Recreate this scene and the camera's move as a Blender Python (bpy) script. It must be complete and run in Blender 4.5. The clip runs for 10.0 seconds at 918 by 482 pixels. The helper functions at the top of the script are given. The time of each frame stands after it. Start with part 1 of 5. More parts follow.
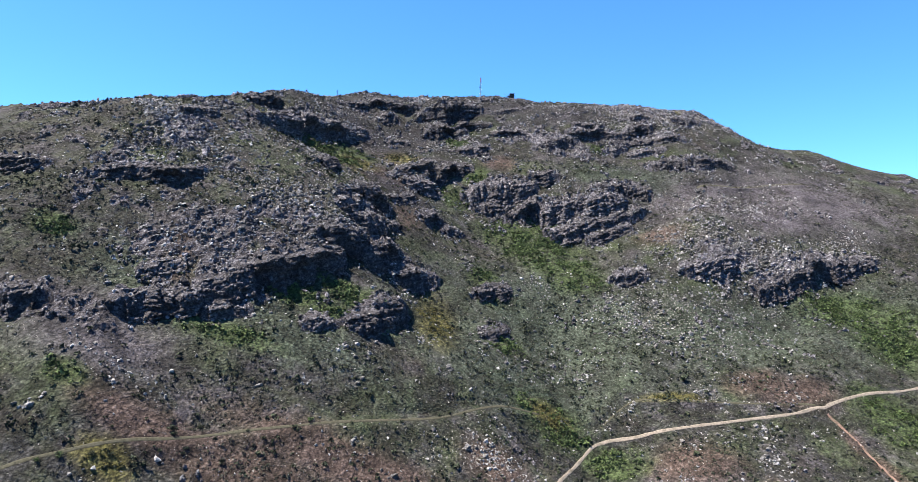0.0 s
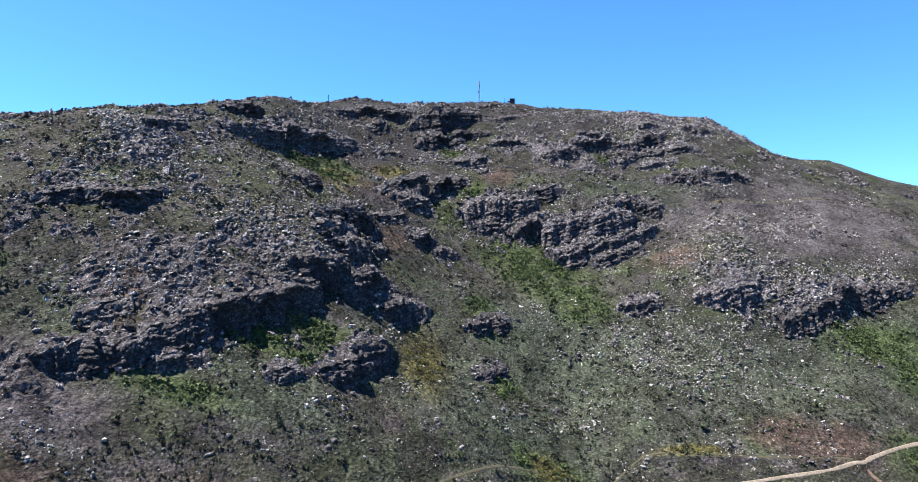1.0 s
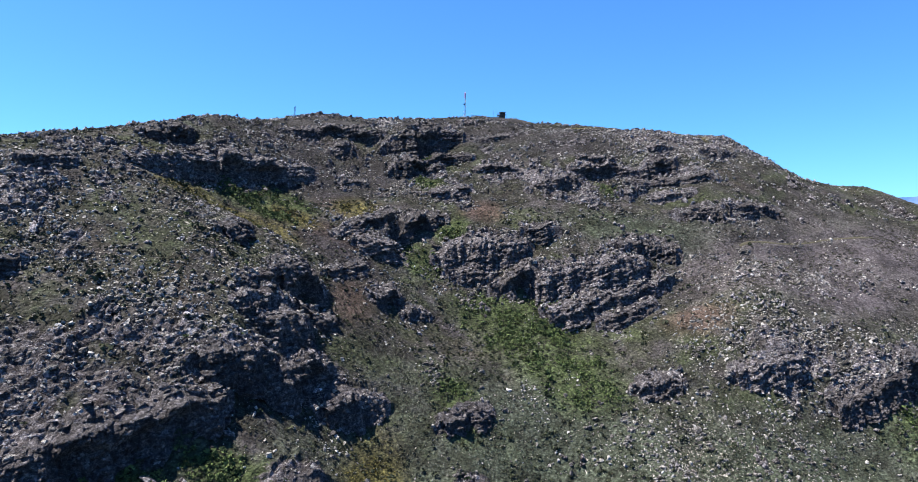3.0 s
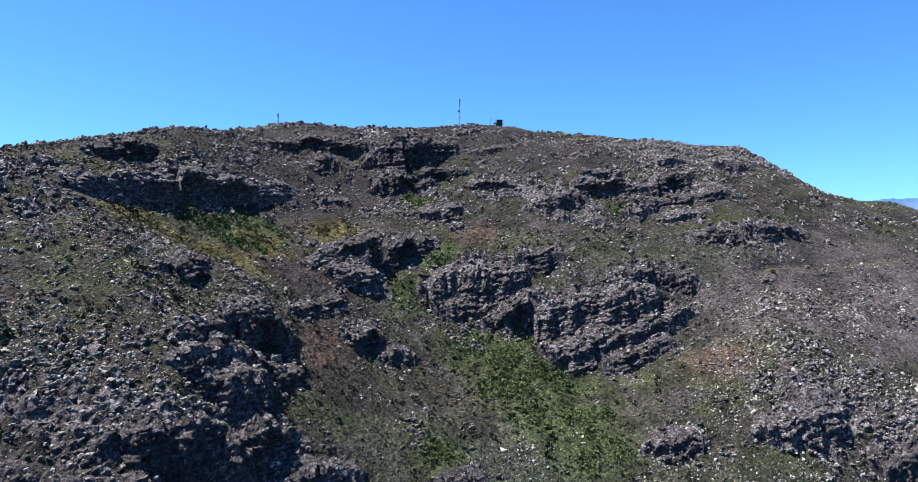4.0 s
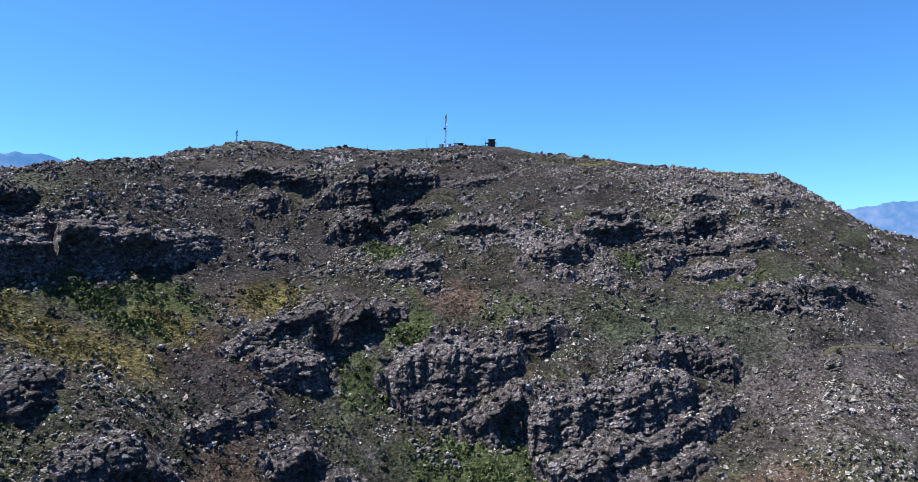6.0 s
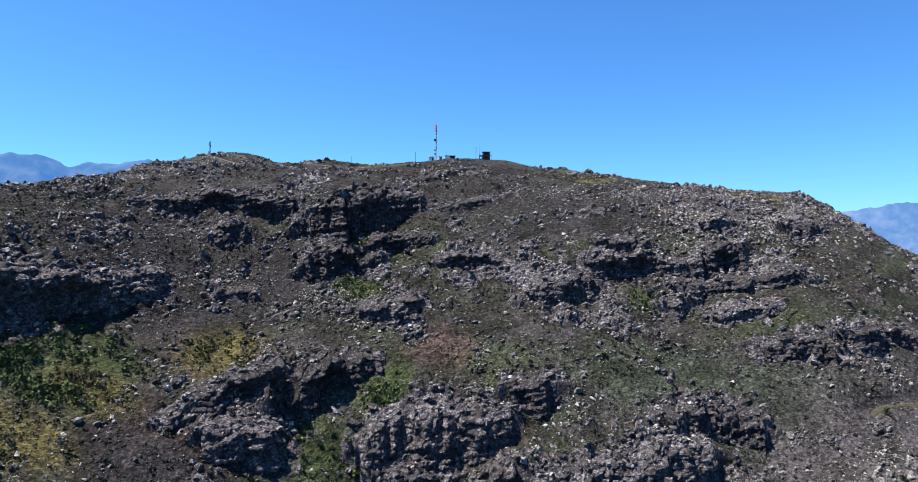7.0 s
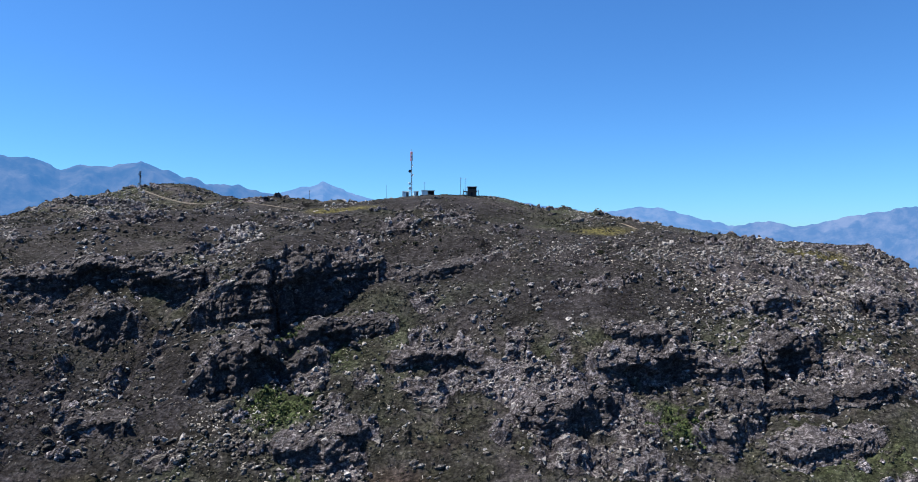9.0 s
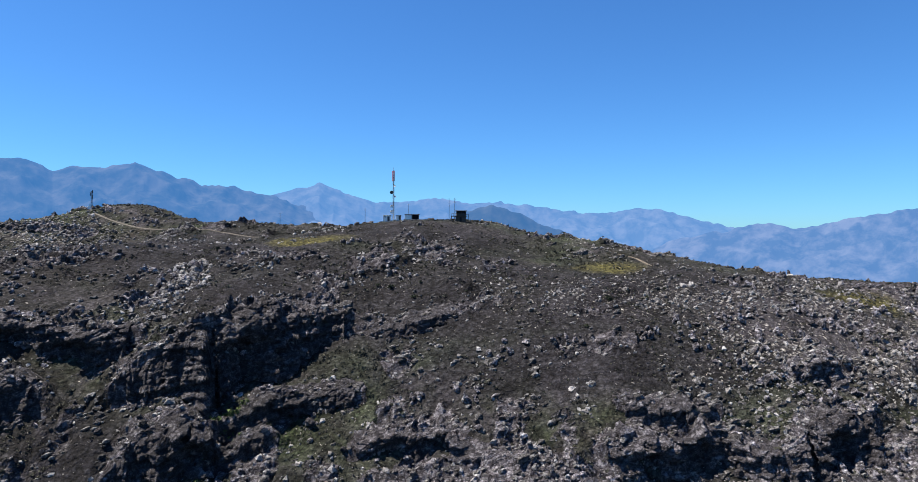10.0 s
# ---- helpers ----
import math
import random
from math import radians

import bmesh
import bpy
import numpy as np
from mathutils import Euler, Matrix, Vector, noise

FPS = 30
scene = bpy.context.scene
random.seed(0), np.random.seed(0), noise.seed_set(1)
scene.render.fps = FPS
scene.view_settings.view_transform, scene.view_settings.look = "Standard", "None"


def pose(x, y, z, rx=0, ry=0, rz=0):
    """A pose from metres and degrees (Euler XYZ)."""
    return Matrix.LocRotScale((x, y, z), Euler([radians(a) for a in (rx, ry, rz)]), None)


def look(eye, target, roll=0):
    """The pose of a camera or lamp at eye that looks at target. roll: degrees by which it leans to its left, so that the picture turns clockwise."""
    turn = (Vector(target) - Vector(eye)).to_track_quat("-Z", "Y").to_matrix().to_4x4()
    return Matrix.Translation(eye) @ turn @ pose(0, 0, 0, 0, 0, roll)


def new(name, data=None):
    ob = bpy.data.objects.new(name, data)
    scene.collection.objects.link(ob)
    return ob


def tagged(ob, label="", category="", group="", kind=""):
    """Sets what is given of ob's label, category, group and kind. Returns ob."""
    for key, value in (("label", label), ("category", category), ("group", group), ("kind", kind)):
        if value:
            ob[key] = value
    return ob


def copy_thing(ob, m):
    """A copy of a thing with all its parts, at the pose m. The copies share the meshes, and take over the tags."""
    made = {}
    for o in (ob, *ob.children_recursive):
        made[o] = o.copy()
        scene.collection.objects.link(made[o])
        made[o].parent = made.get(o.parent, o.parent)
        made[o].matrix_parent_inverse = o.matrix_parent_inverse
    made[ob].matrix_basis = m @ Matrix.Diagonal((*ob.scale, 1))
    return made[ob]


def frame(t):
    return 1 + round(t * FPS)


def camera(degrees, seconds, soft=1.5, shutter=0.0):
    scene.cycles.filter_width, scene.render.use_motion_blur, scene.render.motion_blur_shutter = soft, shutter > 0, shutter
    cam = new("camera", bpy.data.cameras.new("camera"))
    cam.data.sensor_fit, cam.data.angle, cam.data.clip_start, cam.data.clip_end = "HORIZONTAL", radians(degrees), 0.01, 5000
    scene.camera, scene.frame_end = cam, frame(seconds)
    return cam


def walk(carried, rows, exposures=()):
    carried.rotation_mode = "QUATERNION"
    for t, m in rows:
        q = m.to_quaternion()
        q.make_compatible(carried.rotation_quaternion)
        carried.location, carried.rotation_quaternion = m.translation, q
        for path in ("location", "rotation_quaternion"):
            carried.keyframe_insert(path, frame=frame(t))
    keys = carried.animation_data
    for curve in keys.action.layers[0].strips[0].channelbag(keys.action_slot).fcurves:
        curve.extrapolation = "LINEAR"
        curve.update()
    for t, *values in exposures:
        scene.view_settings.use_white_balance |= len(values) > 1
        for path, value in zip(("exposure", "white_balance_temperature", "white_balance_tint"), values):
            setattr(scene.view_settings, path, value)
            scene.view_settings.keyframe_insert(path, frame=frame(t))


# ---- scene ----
cam = camera(72.1, 10.0, soft=0.45)
METRES, EYE, TILT, LEAN, TURN = 360.0, 100.0, 0.0, 0.0, 0.0
ROWS = [
    (0.0, 0.0, 0.0, 0.0, -0.0, 0.0, 0.0),
    (0.5, 0.0066, 0.0466, 0.0182, 0.11, -0.04, -0.01),
    (1.0, 0.0123, 0.0904, 0.0351, 0.19, -0.05, -0.06),
    (1.5, 0.0182, 0.136, 0.0528, -0.19, -0.09, -0.0),
    (2.0, 0.0243, 0.1831, 0.0708, -0.27, -0.07, -0.07),
    (2.5, 0.0308, 0.23, 0.089, -0.31, -0.07, -0.09),
    (4.0, 0.0506, 0.3693, 0.1428, -0.27, -0.13, -0.07),
    (4.5, 0.058, 0.4147, 0.1605, -0.21, -0.19, -0.08),
    (5.0, 0.0655, 0.4611, 0.1784, -0.18, -0.19, -0.09),
    (5.5, 0.0732, 0.5072, 0.1966, -0.09, -0.24, -0.06),
    (7.0, 0.0946, 0.6453, 0.2503, -0.05, -0.35, -0.05),
    (7.5, 0.1014, 0.6918, 0.2688, -0.06, -0.46, -0.05),
    (8.0, 0.108, 0.7378, 0.2862, -0.04, -0.44, -0.06),
    (8.5, 0.1147, 0.7848, 0.3037, -0.06, -0.41, -0.07),
    (9.0, 0.1221, 0.8316, 0.3217, -0.01, -0.4, -0.08),
    (9.5, 0.1285, 0.8776, 0.3395, -0.08, -0.43, -0.07),
    (10.0, 0.1346, 0.9242, 0.3573, -0.17, -0.44, -0.08),
]
walk(cam, [(t, pose(0, 0, EYE, TILT, LEAN, TURN) @ pose(METRES * x, METRES * y, METRES * z, 90 + pitch, roll, yaw)) for t, x, y, z, yaw, pitch, roll in ROWS],
     exposures=[(0.0, 2.06), (2.5, 1.91), (4.5, 1.69), (5.5, 1.63), (7.5, 1.50), (10.0, 1.24)])

# ---------------------------------------------------------------- light
SUN_HIGH, SUN_SIDE = radians(65), radians(-86)
world = bpy.data.worlds.new("sky")
scene.world = world
world.use_nodes = True
wn = world.node_tree.nodes
sky = wn.new("ShaderNodeTexSky")
sky.sky_type = "NISHITA"
sky.sun_disc = False
sky.sun_elevation, sky.sun_rotation = SUN_HIGH, SUN_SIDE
sky.altitude, sky.air_density, sky.dust_density, sky.ozone_density = 600, 1.0, 0.2, 4.0
wn["Background"].inputs["Strength"].default_value = 0.05
# thin dry air: less red than the standard sky, more blue
tint = wn.new("ShaderNodeMix")
tint.data_type, tint.blend_type = "RGBA", "MULTIPLY"
tint.inputs[0].default_value = 1.0
tint.inputs[7].default_value = (0.47, 0.92, 1.38, 1)
world.node_tree.links.new(sky.outputs[0], tint.inputs[6])
world.node_tree.links.new(tint.outputs[2], wn["Background"].inputs["Color"])
sun_data = bpy.data.lights.new("sun", "SUN")
sun_data.energy, sun_data.angle, sun_data.color = 5.0, radians(0.53), (1.0, 0.92, 0.80)
sun = new("sun", sun_data)
sun_way = Vector((math.cos(SUN_HIGH) * math.sin(SUN_SIDE), math.cos(SUN_HIGH) * math.cos(SUN_SIDE), math.sin(SUN_HIGH)))
sun.matrix_world = look(sun_way * 900, (0, 0, 0))


# ---------------------------------------------------------------- materials
class Mat:
    """A node material written from the surface inwards."""

    def __init__(self, name, rough=0.9, metal=0.0, spec=0.2):
        self.m = bpy.data.materials.new(name)
        self.m.use_nodes = True
        self.t = self.m.node_tree
        self.b = self.t.nodes["Principled BSDF"]
        self.b.inputs["Roughness"].default_value = rough
        self.b.inputs["Metallic"].default_value = metal
        self.b.inputs["Specular IOR Level"].default_value = spec
        self.place = self.t.nodes.new("ShaderNodeNewGeometry").outputs["Position"]

    def link(self, a, b):
        self.t.links.new(a, b)

    def put(self, socket, value):
        if isinstance(value, bpy.types.NodeSocket):
            self.link(value, socket)
        else:
            socket.default_value = value

    def noise(self, size, detail=4.0, rough=0.6, stretch=None, warp=0.0):
        n = self.t.nodes.new("ShaderNodeTexNoise")
        n.inputs["Scale"].default_value = 1.0 / size
        n.inputs["Detail"].default_value = detail
        n.inputs["Roughness"].default_value = rough
        n.inputs["Distortion"].default_value = warp
        where = self.place
        if stretch:
            v = self.t.nodes.new("ShaderNodeVectorMath")
            v.operation = "MULTIPLY"
            self.link(where, v.inputs[0])
            v.inputs[1].default_value = stretch
            where = v.outputs[0]
        self.link(where, n.inputs["Vector"])
        return n.outputs["Fac"]

    def bedded(self, size, detail=5.0, rough=0.65, long=1.6, thin=0.7, dip=-16.0):
        """Noise drawn out along the beds of the rock, which rise to the east."""
        p = self.t.nodes.new("ShaderNodeMapping")
        p.vector_type = "TEXTURE"
        p.inputs["Rotation"].default_value = (radians(-8), radians(dip), 0)
        p.inputs["Scale"].default_value = (long, 0.8 * long, thin)
        self.link(self.place, p.inputs["Vector"])
        n = self.t.nodes.new("ShaderNodeTexNoise")
        n.inputs["Scale"].default_value = 1.0 / size
        n.inputs["Detail"].default_value = detail
        n.inputs["Roughness"].default_value = rough
        n.inputs["Distortion"].default_value = 0.5
        self.link(p.outputs[0], n.inputs["Vector"])
        return n.outputs["Fac"]

    def clumps(self, size, stray=0.5):
        """Cushions of uneven size: how far from each one's middle, and a chance value of its own."""
        w = self.t.nodes.new("ShaderNodeTexNoise")
        w.inputs["Scale"].default_value = 0.9 / size
        w.inputs["Detail"].default_value = 3.0
        self.link(self.place, w.inputs["Vector"])
        a = self.t.nodes.new("ShaderNodeVectorMath")
        a.operation = "MULTIPLY_ADD"
        self.link(w.outputs["Color"], a.inputs[0])
        a.inputs[1].default_value = (stray * size * 2.0,) * 3
        self.link(self.place, a.inputs[2])
        n = self.t.nodes.new("ShaderNodeTexVoronoi")
        n.inputs["Scale"].default_value = 1.0 / size
        self.link(a.outputs[0], n.inputs["Vector"])
        return n.outputs["Distance"], n.outputs["Color"]

    def mask(self, name):
        n = self.t.nodes.new("ShaderNodeAttribute")
        n.attribute_name = name
        return n.outputs["Fac"]

    def own(self, island=False):
        if island:
            return self.t.nodes.new("ShaderNodeNewGeometry").outputs["Random Per Island"]
        return self.t.nodes.new("ShaderNodeObjectInfo").outputs["Random"]

    def math(self, kind, a, b=0.0, clamp=False):
        n = self.t.nodes.new("ShaderNodeMath")
        n.operation, n.use_clamp = kind, clamp
        self.put(n.inputs[0], a)
        self.put(n.inputs[1], b)
        return n.outputs[0]

    def ramp(self, fac, stops):
        n = self.t.nodes.new("ShaderNodeValToRGB")
        e = n.color_ramp.elements
        while len(e) < len(stops):
            e.new(0.5)
        for k, (at, c) in zip(e, stops):
            k.position = at
            k.color = (*c, 1) if isinstance(c, tuple) else (c, c, c, 1)
        self.link(fac, n.inputs[0])
        return n.outputs["Color"]

    def step(self, fac, lo, hi):
        n = self.t.nodes.new("ShaderNodeMapRange")
        n.inputs["From Min"].default_value = lo
        n.inputs["From Max"].default_value = hi
        self.link(fac, n.inputs["Value"])
        return n.outputs[0]

    def mix(self, fac, a, b, kind="MIX"):
        n = self.t.nodes.new("ShaderNodeMix")
        n.data_type, n.blend_type = "RGBA", kind
        self.put(n.inputs[0], fac)
        self.put(n.inputs[6], (*a, 1) if isinstance(a, tuple) else a)
        self.put(n.inputs[7], (*b, 1) if isinstance(b, tuple) else b)
        return n.outputs[2]

    def colour(self, c):
        self.put(self.b.inputs["Base Color"], (*c, 1) if isinstance(c, tuple) else c)
        return self

    def bump(self, height, depth, strength=1.0):
        n = self.t.nodes.new("ShaderNodeBump")
        n.inputs["Distance"].default_value = depth
        n.inputs["Strength"].default_value = strength
        self.link(height, n.inputs["Height"])
        self.link(n.outputs[0], self.b.inputs["Normal"])
        return self


HAZE_TONE = (0.565, 0.565, 0.585)  # scales all natural colours down, slightly bluer to stand in for haze


def rock_colour(m, lift=1.0):
    """Weathered grey quartzite: pale lichen-grey skin, darker stains that run down, rusty seams, open cracks."""
    tones = [tuple(min(0.85, lift * v) for v in c) for c in ((0.066, 0.060, 0.068), (0.165, 0.152, 0.168), (0.31, 0.292, 0.315), (0.54, 0.520, 0.535))]
    skin = m.ramp(m.noise(1.5, 7, 0.78), list(zip((0.40, 0.47, 0.545, 0.64), tones)))
    stain = m.step(m.noise(5.0, 6, 0.7, (1.0, 1.0, 0.3)), 0.48, 0.58)
    skin = m.mix(m.math("MULTIPLY", stain, 0.40 / lift), skin, (0.060, 0.050, 0.053))
    rust = m.step(m.noise(9.0, 4, 0.6), 0.58, 0.72)
    return m.mix(m.math("MULTIPLY", rust, 0.16), skin, (0.17, 0.11, 0.085))


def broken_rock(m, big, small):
    """1 on sound rock, falling to 0 in the bedding seams and the joints, whose shade is painted dark."""
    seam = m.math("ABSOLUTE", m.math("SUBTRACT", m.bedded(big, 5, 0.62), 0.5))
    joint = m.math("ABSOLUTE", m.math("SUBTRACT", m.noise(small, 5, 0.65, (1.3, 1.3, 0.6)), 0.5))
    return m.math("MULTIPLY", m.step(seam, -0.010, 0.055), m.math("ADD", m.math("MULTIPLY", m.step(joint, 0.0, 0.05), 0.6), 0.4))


def ground_material():
    m = Mat("mountain_ground", 0.95, 0.0, 0.1)
    fine, mid, wide = m.noise(1.3, 6, 0.78), m.noise(5.0, 5, 0.65), m.noise(34, 4, 0.55)
    heath = m.ramp(fine, [(0.36, (0.020, 0.019, 0.017)), (0.48, (0.044, 0.042, 0.038)), (0.56, (0.078, 0.074, 0.067)), (0.70, (0.155, 0.148, 0.138))])
    heath = m.mix(m.math("MULTIPLY", m.step(mid, 0.44, 0.62), 0.5), heath, m.ramp(fine, [(0.36, (0.016, 0.020, 0.010)), (0.5, (0.055, 0.060, 0.030)), (0.66, (0.13, 0.135, 0.07))]))
    leafy = m.ramp(fine, [(0.36, (0.018, 0.028, 0.011)), (0.5, (0.070, 0.098, 0.034)), (0.66, (0.155, 0.20, 0.075))])
    gold = m.ramp(fine, [(0.36, (0.030, 0.029, 0.013)), (0.5, (0.125, 0.112, 0.036)), (0.66, (0.30, 0.26, 0.08))])
    clay = m.ramp(fine, [(0.36, (0.036, 0.023, 0.019)), (0.5, (0.110, 0.073, 0.058)), (0.66, (0.23, 0.165, 0.135))])
    ash = m.ramp(fine, [(0.36, (0.055, 0.048, 0.051)), (0.5, (0.118, 0.102, 0.109)), (0.68, (0.22, 0.195, 0.203))])
    dark = m.ramp(fine, [(0.36, (0.016, 0.013, 0.014)), (0.5, (0.036, 0.033, 0.037)), (0.66, (0.090, 0.083, 0.092))])
    sage = m.ramp(fine, [(0.36, (0.030, 0.035, 0.023)), (0.5, (0.073, 0.090, 0.060)), (0.66, (0.165, 0.195, 0.140))])
    breakup = m.math("ADD", m.math("MULTIPLY", mid, 0.75), m.math("MULTIPLY", fine, 0.35))

    def over(colour, name, layer, most):
        edge = m.math("SUBTRACT", m.math("ADD", m.mask(name), breakup), 0.55)
        return m.mix(m.math("MULTIPLY", m.step(m.math("MULTIPLY", edge, m.math("MINIMUM", m.math("MULTIPLY", m.mask(name), 3.0), 1.0)), 0.08, 0.75), most), colour, layer)

    drift = m.noise(15, 4, 0.6)
    heath = m.mix(m.math("MULTIPLY", m.step(drift, 0.50, 0.64), 0.6), heath, ash)
    heath = m.mix(m.math("MULTIPLY", m.step(m.noise(21, 4, 0.6), 0.56, 0.70), 0.3), heath, clay)
    heath = m.mix(m.math("MULTIPLY", m.step(m.noise(26, 5, 0.6), 0.48, 0.64), 0.5), heath, leafy)
    c = over(heath, "ash", ash, 0.85)
    c = over(c, "sage", sage, 0.8)
    c = over(c, "clay", clay, 0.85)
    c = over(c, "dark", dark, 0.9)
    c = over(c, "leaf", leafy, 0.85)
    c = over(c, "gold", gold, 0.9)
    # low cushions of heath, each with its own tone; shade between them painted darker
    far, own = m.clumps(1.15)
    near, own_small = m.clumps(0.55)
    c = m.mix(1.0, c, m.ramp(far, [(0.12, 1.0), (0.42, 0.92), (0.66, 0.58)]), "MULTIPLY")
    c = m.mix(1.0, c, m.ramp(own, [(0.15, 0.74), (0.5, 0.9), (0.85, 1.0)]), "MULTIPLY")
    c = m.mix(1.0, c, m.ramp(own_small, [(0.2, 0.72), (0.8, 1.0)]), "MULTIPLY")
    c = m.mix(1.0, c, m.ramp(m.noise(12, 5, 0.62), [(0.40, 0.50), (0.50, 0.82), (0.60, 1.0)]), "MULTIPLY")
    c = m.mix(1.0, c, (1.57, 1.61, 1.70), "MULTIPLY")
    # broken stone lying in the heath
    grit = m.noise(0.95, 3, 0.6, None, 0.6)
    amount = m.math("ADD", m.math("MULTIPLY", m.mask("scree"), 0.10), m.math("MULTIPLY", wide, 0.12))
    chip = m.step(m.math("ADD", grit, amount), 0.735, 0.765)
    _, tone = m.clumps(0.9)
    c = m.mix(m.math("MULTIPLY", chip, 0.9), c, m.ramp(tone, [(0.1, (0.16, 0.148, 0.135)), (0.55, (0.38, 0.355, 0.32)), (0.9, (0.70, 0.66, 0.60))]))
    bare = m.step(m.math("ADD", m.mask("rock"), m.math("MULTIPLY", m.math("SUBTRACT", mid, 0.5), 1.5)), 0.50, 0.66)
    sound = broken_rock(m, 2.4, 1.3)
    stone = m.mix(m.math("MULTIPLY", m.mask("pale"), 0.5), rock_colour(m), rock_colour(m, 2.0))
    # seams and joints get crevice shade as a near-black colour
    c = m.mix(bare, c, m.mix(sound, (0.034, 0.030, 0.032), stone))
    c = m.mix(m.math("MULTIPLY", m.step(wide, 0.35, 0.7), 0.2), c, (0.03, 0.03, 0.02), "MIX")
    m.colour(m.mix(1.0, c, HAZE_TONE, "MULTIPLY"))
    relief = m.math("ADD", m.math("MULTIPLY", fine, 0.6), m.math("MULTIPLY", m.noise(2.2, 5, 0.7), 0.8))
    cushion = m.math("ADD", m.math("MULTIPLY", far, -0.55), m.math("MULTIPLY", near, -0.25))
    relief = m.math("ADD", relief, m.math("MULTIPLY", m.math("SUBTRACT", 1.0, bare), cushion))
    relief = m.math("ADD", relief, m.math("MULTIPLY", bare, m.math("ADD", m.math("MULTIPLY", sound, 0.45), m.math("MULTIPLY", m.bedded(1.6, 5, 0.6), 1.3))))
    m.bump(relief, 0.7, 1.0)
    return m.m


def stone_material(name, island, joints, lift):
    m = Mat(name, 0.88, 0.0, 0.25)
    if island:
        c = m.ramp(m.own(True), [(0.0, (0.12, 0.112, 0.108)), (0.35, (0.33, 0.312, 0.30)), (0.75, (0.48, 0.463, 0.45)), (1.0, (0.66, 0.642, 0.625))])
        c = m.mix(1.0, c, m.ramp(m.noise(0.5, 5, 0.7), [(0.38, 0.45), (0.55, 1.05)]), "MULTIPLY")
    else:
        c = m.mix(1.0, rock_colour(m, lift), m.ramp(m.own(), [(0.0, 0.7), (0.5, 1.0), (0.85, 1.25), (1.0, 1.5)]), "MULTIPLY")
    relief = m.math("ADD", m.math("MULTIPLY", m.noise(1.1, 7, 0.75), 0.5), m.bedded(1.3, 5, 0.6))
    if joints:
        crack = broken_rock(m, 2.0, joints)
        # joint shade painted into the stone's colour
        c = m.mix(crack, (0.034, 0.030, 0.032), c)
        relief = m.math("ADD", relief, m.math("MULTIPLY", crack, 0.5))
    m.colour(m.mix(1.0, c, HAZE_TONE, "MULTIPLY"))
    m.bump(relief, 1.0, 1.0)
    return m.m


def leaf_material(name, dark, light, gold=None):
    m = Mat(name, 0.75, 0.0, 0.2)
    stops = [(0.0, dark), (0.55, tuple((a + b) / 2 for a, b in zip(dark, light))), (0.9, light)]
    if gold:
        stops.append((1.0, gold))
    c = m.ramp(m.own(True), stops)
    c = m.mix(0.5, c, m.ramp(m.noise(1.4, 3), [(0.3, 0.35), (0.7, 1.4)]), "MULTIPLY")
    m.colour(m.mix(1.0, c, HAZE_TONE, "MULTIPLY"))
    m.bump(m.noise(0.3, 4, 0.7), 0.5, 1.0)
    return m.m


def plain_material(name, colour, rough=0.6, metal=0.0, dirt=0.35, size=0.6):
    m = Mat(name, rough, metal, 0.4)
    d = m.step(m.noise(size, 5, 0.65), 0.40, 0.75)
    m.colour(m.mix(m.math("MULTIPLY", d, dirt), colour, tuple(0.45 * v for v in colour)))
    m.bump(m.noise(size * 0.2, 3), 0.01, 0.4)
    return m.m


def far_material(name, low, high, haze_glow, amount, fields=False):
    """Bare far slopes, with a blue glow added in place of the haze before them."""
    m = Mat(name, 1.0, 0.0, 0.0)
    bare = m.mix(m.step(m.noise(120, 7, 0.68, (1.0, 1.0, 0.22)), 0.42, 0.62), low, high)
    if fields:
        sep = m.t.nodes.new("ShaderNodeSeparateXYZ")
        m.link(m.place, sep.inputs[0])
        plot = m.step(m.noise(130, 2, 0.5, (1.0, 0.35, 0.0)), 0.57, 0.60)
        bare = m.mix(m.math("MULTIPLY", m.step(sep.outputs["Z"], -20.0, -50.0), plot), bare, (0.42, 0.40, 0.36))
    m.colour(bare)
    # emission imitates haze; the slopes themselves are no light source
    m.b.inputs["Emission Color"].default_value = (*haze_glow, 1)
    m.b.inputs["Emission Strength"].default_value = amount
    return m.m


def track_material(name, pale, dark):
    m = Mat(name, 0.95, 0.0, 0.1)
    c = m.ramp(m.noise(0.8, 5, 0.7), [(0.3, dark), (0.55, pale), (0.8, tuple(1.25 * v for v in pale))])
    c = m.mix(m.math("MULTIPLY", m.step(m.noise(6.0, 4), 0.5, 0.68), 0.6), c, (0.075, 0.07, 0.045))
    m.colour(m.mix(1.0, c, HAZE_TONE, "MULTIPLY"))
    m.bump(m.noise(0.6, 5), 0.15, 0.7)
    return m.m


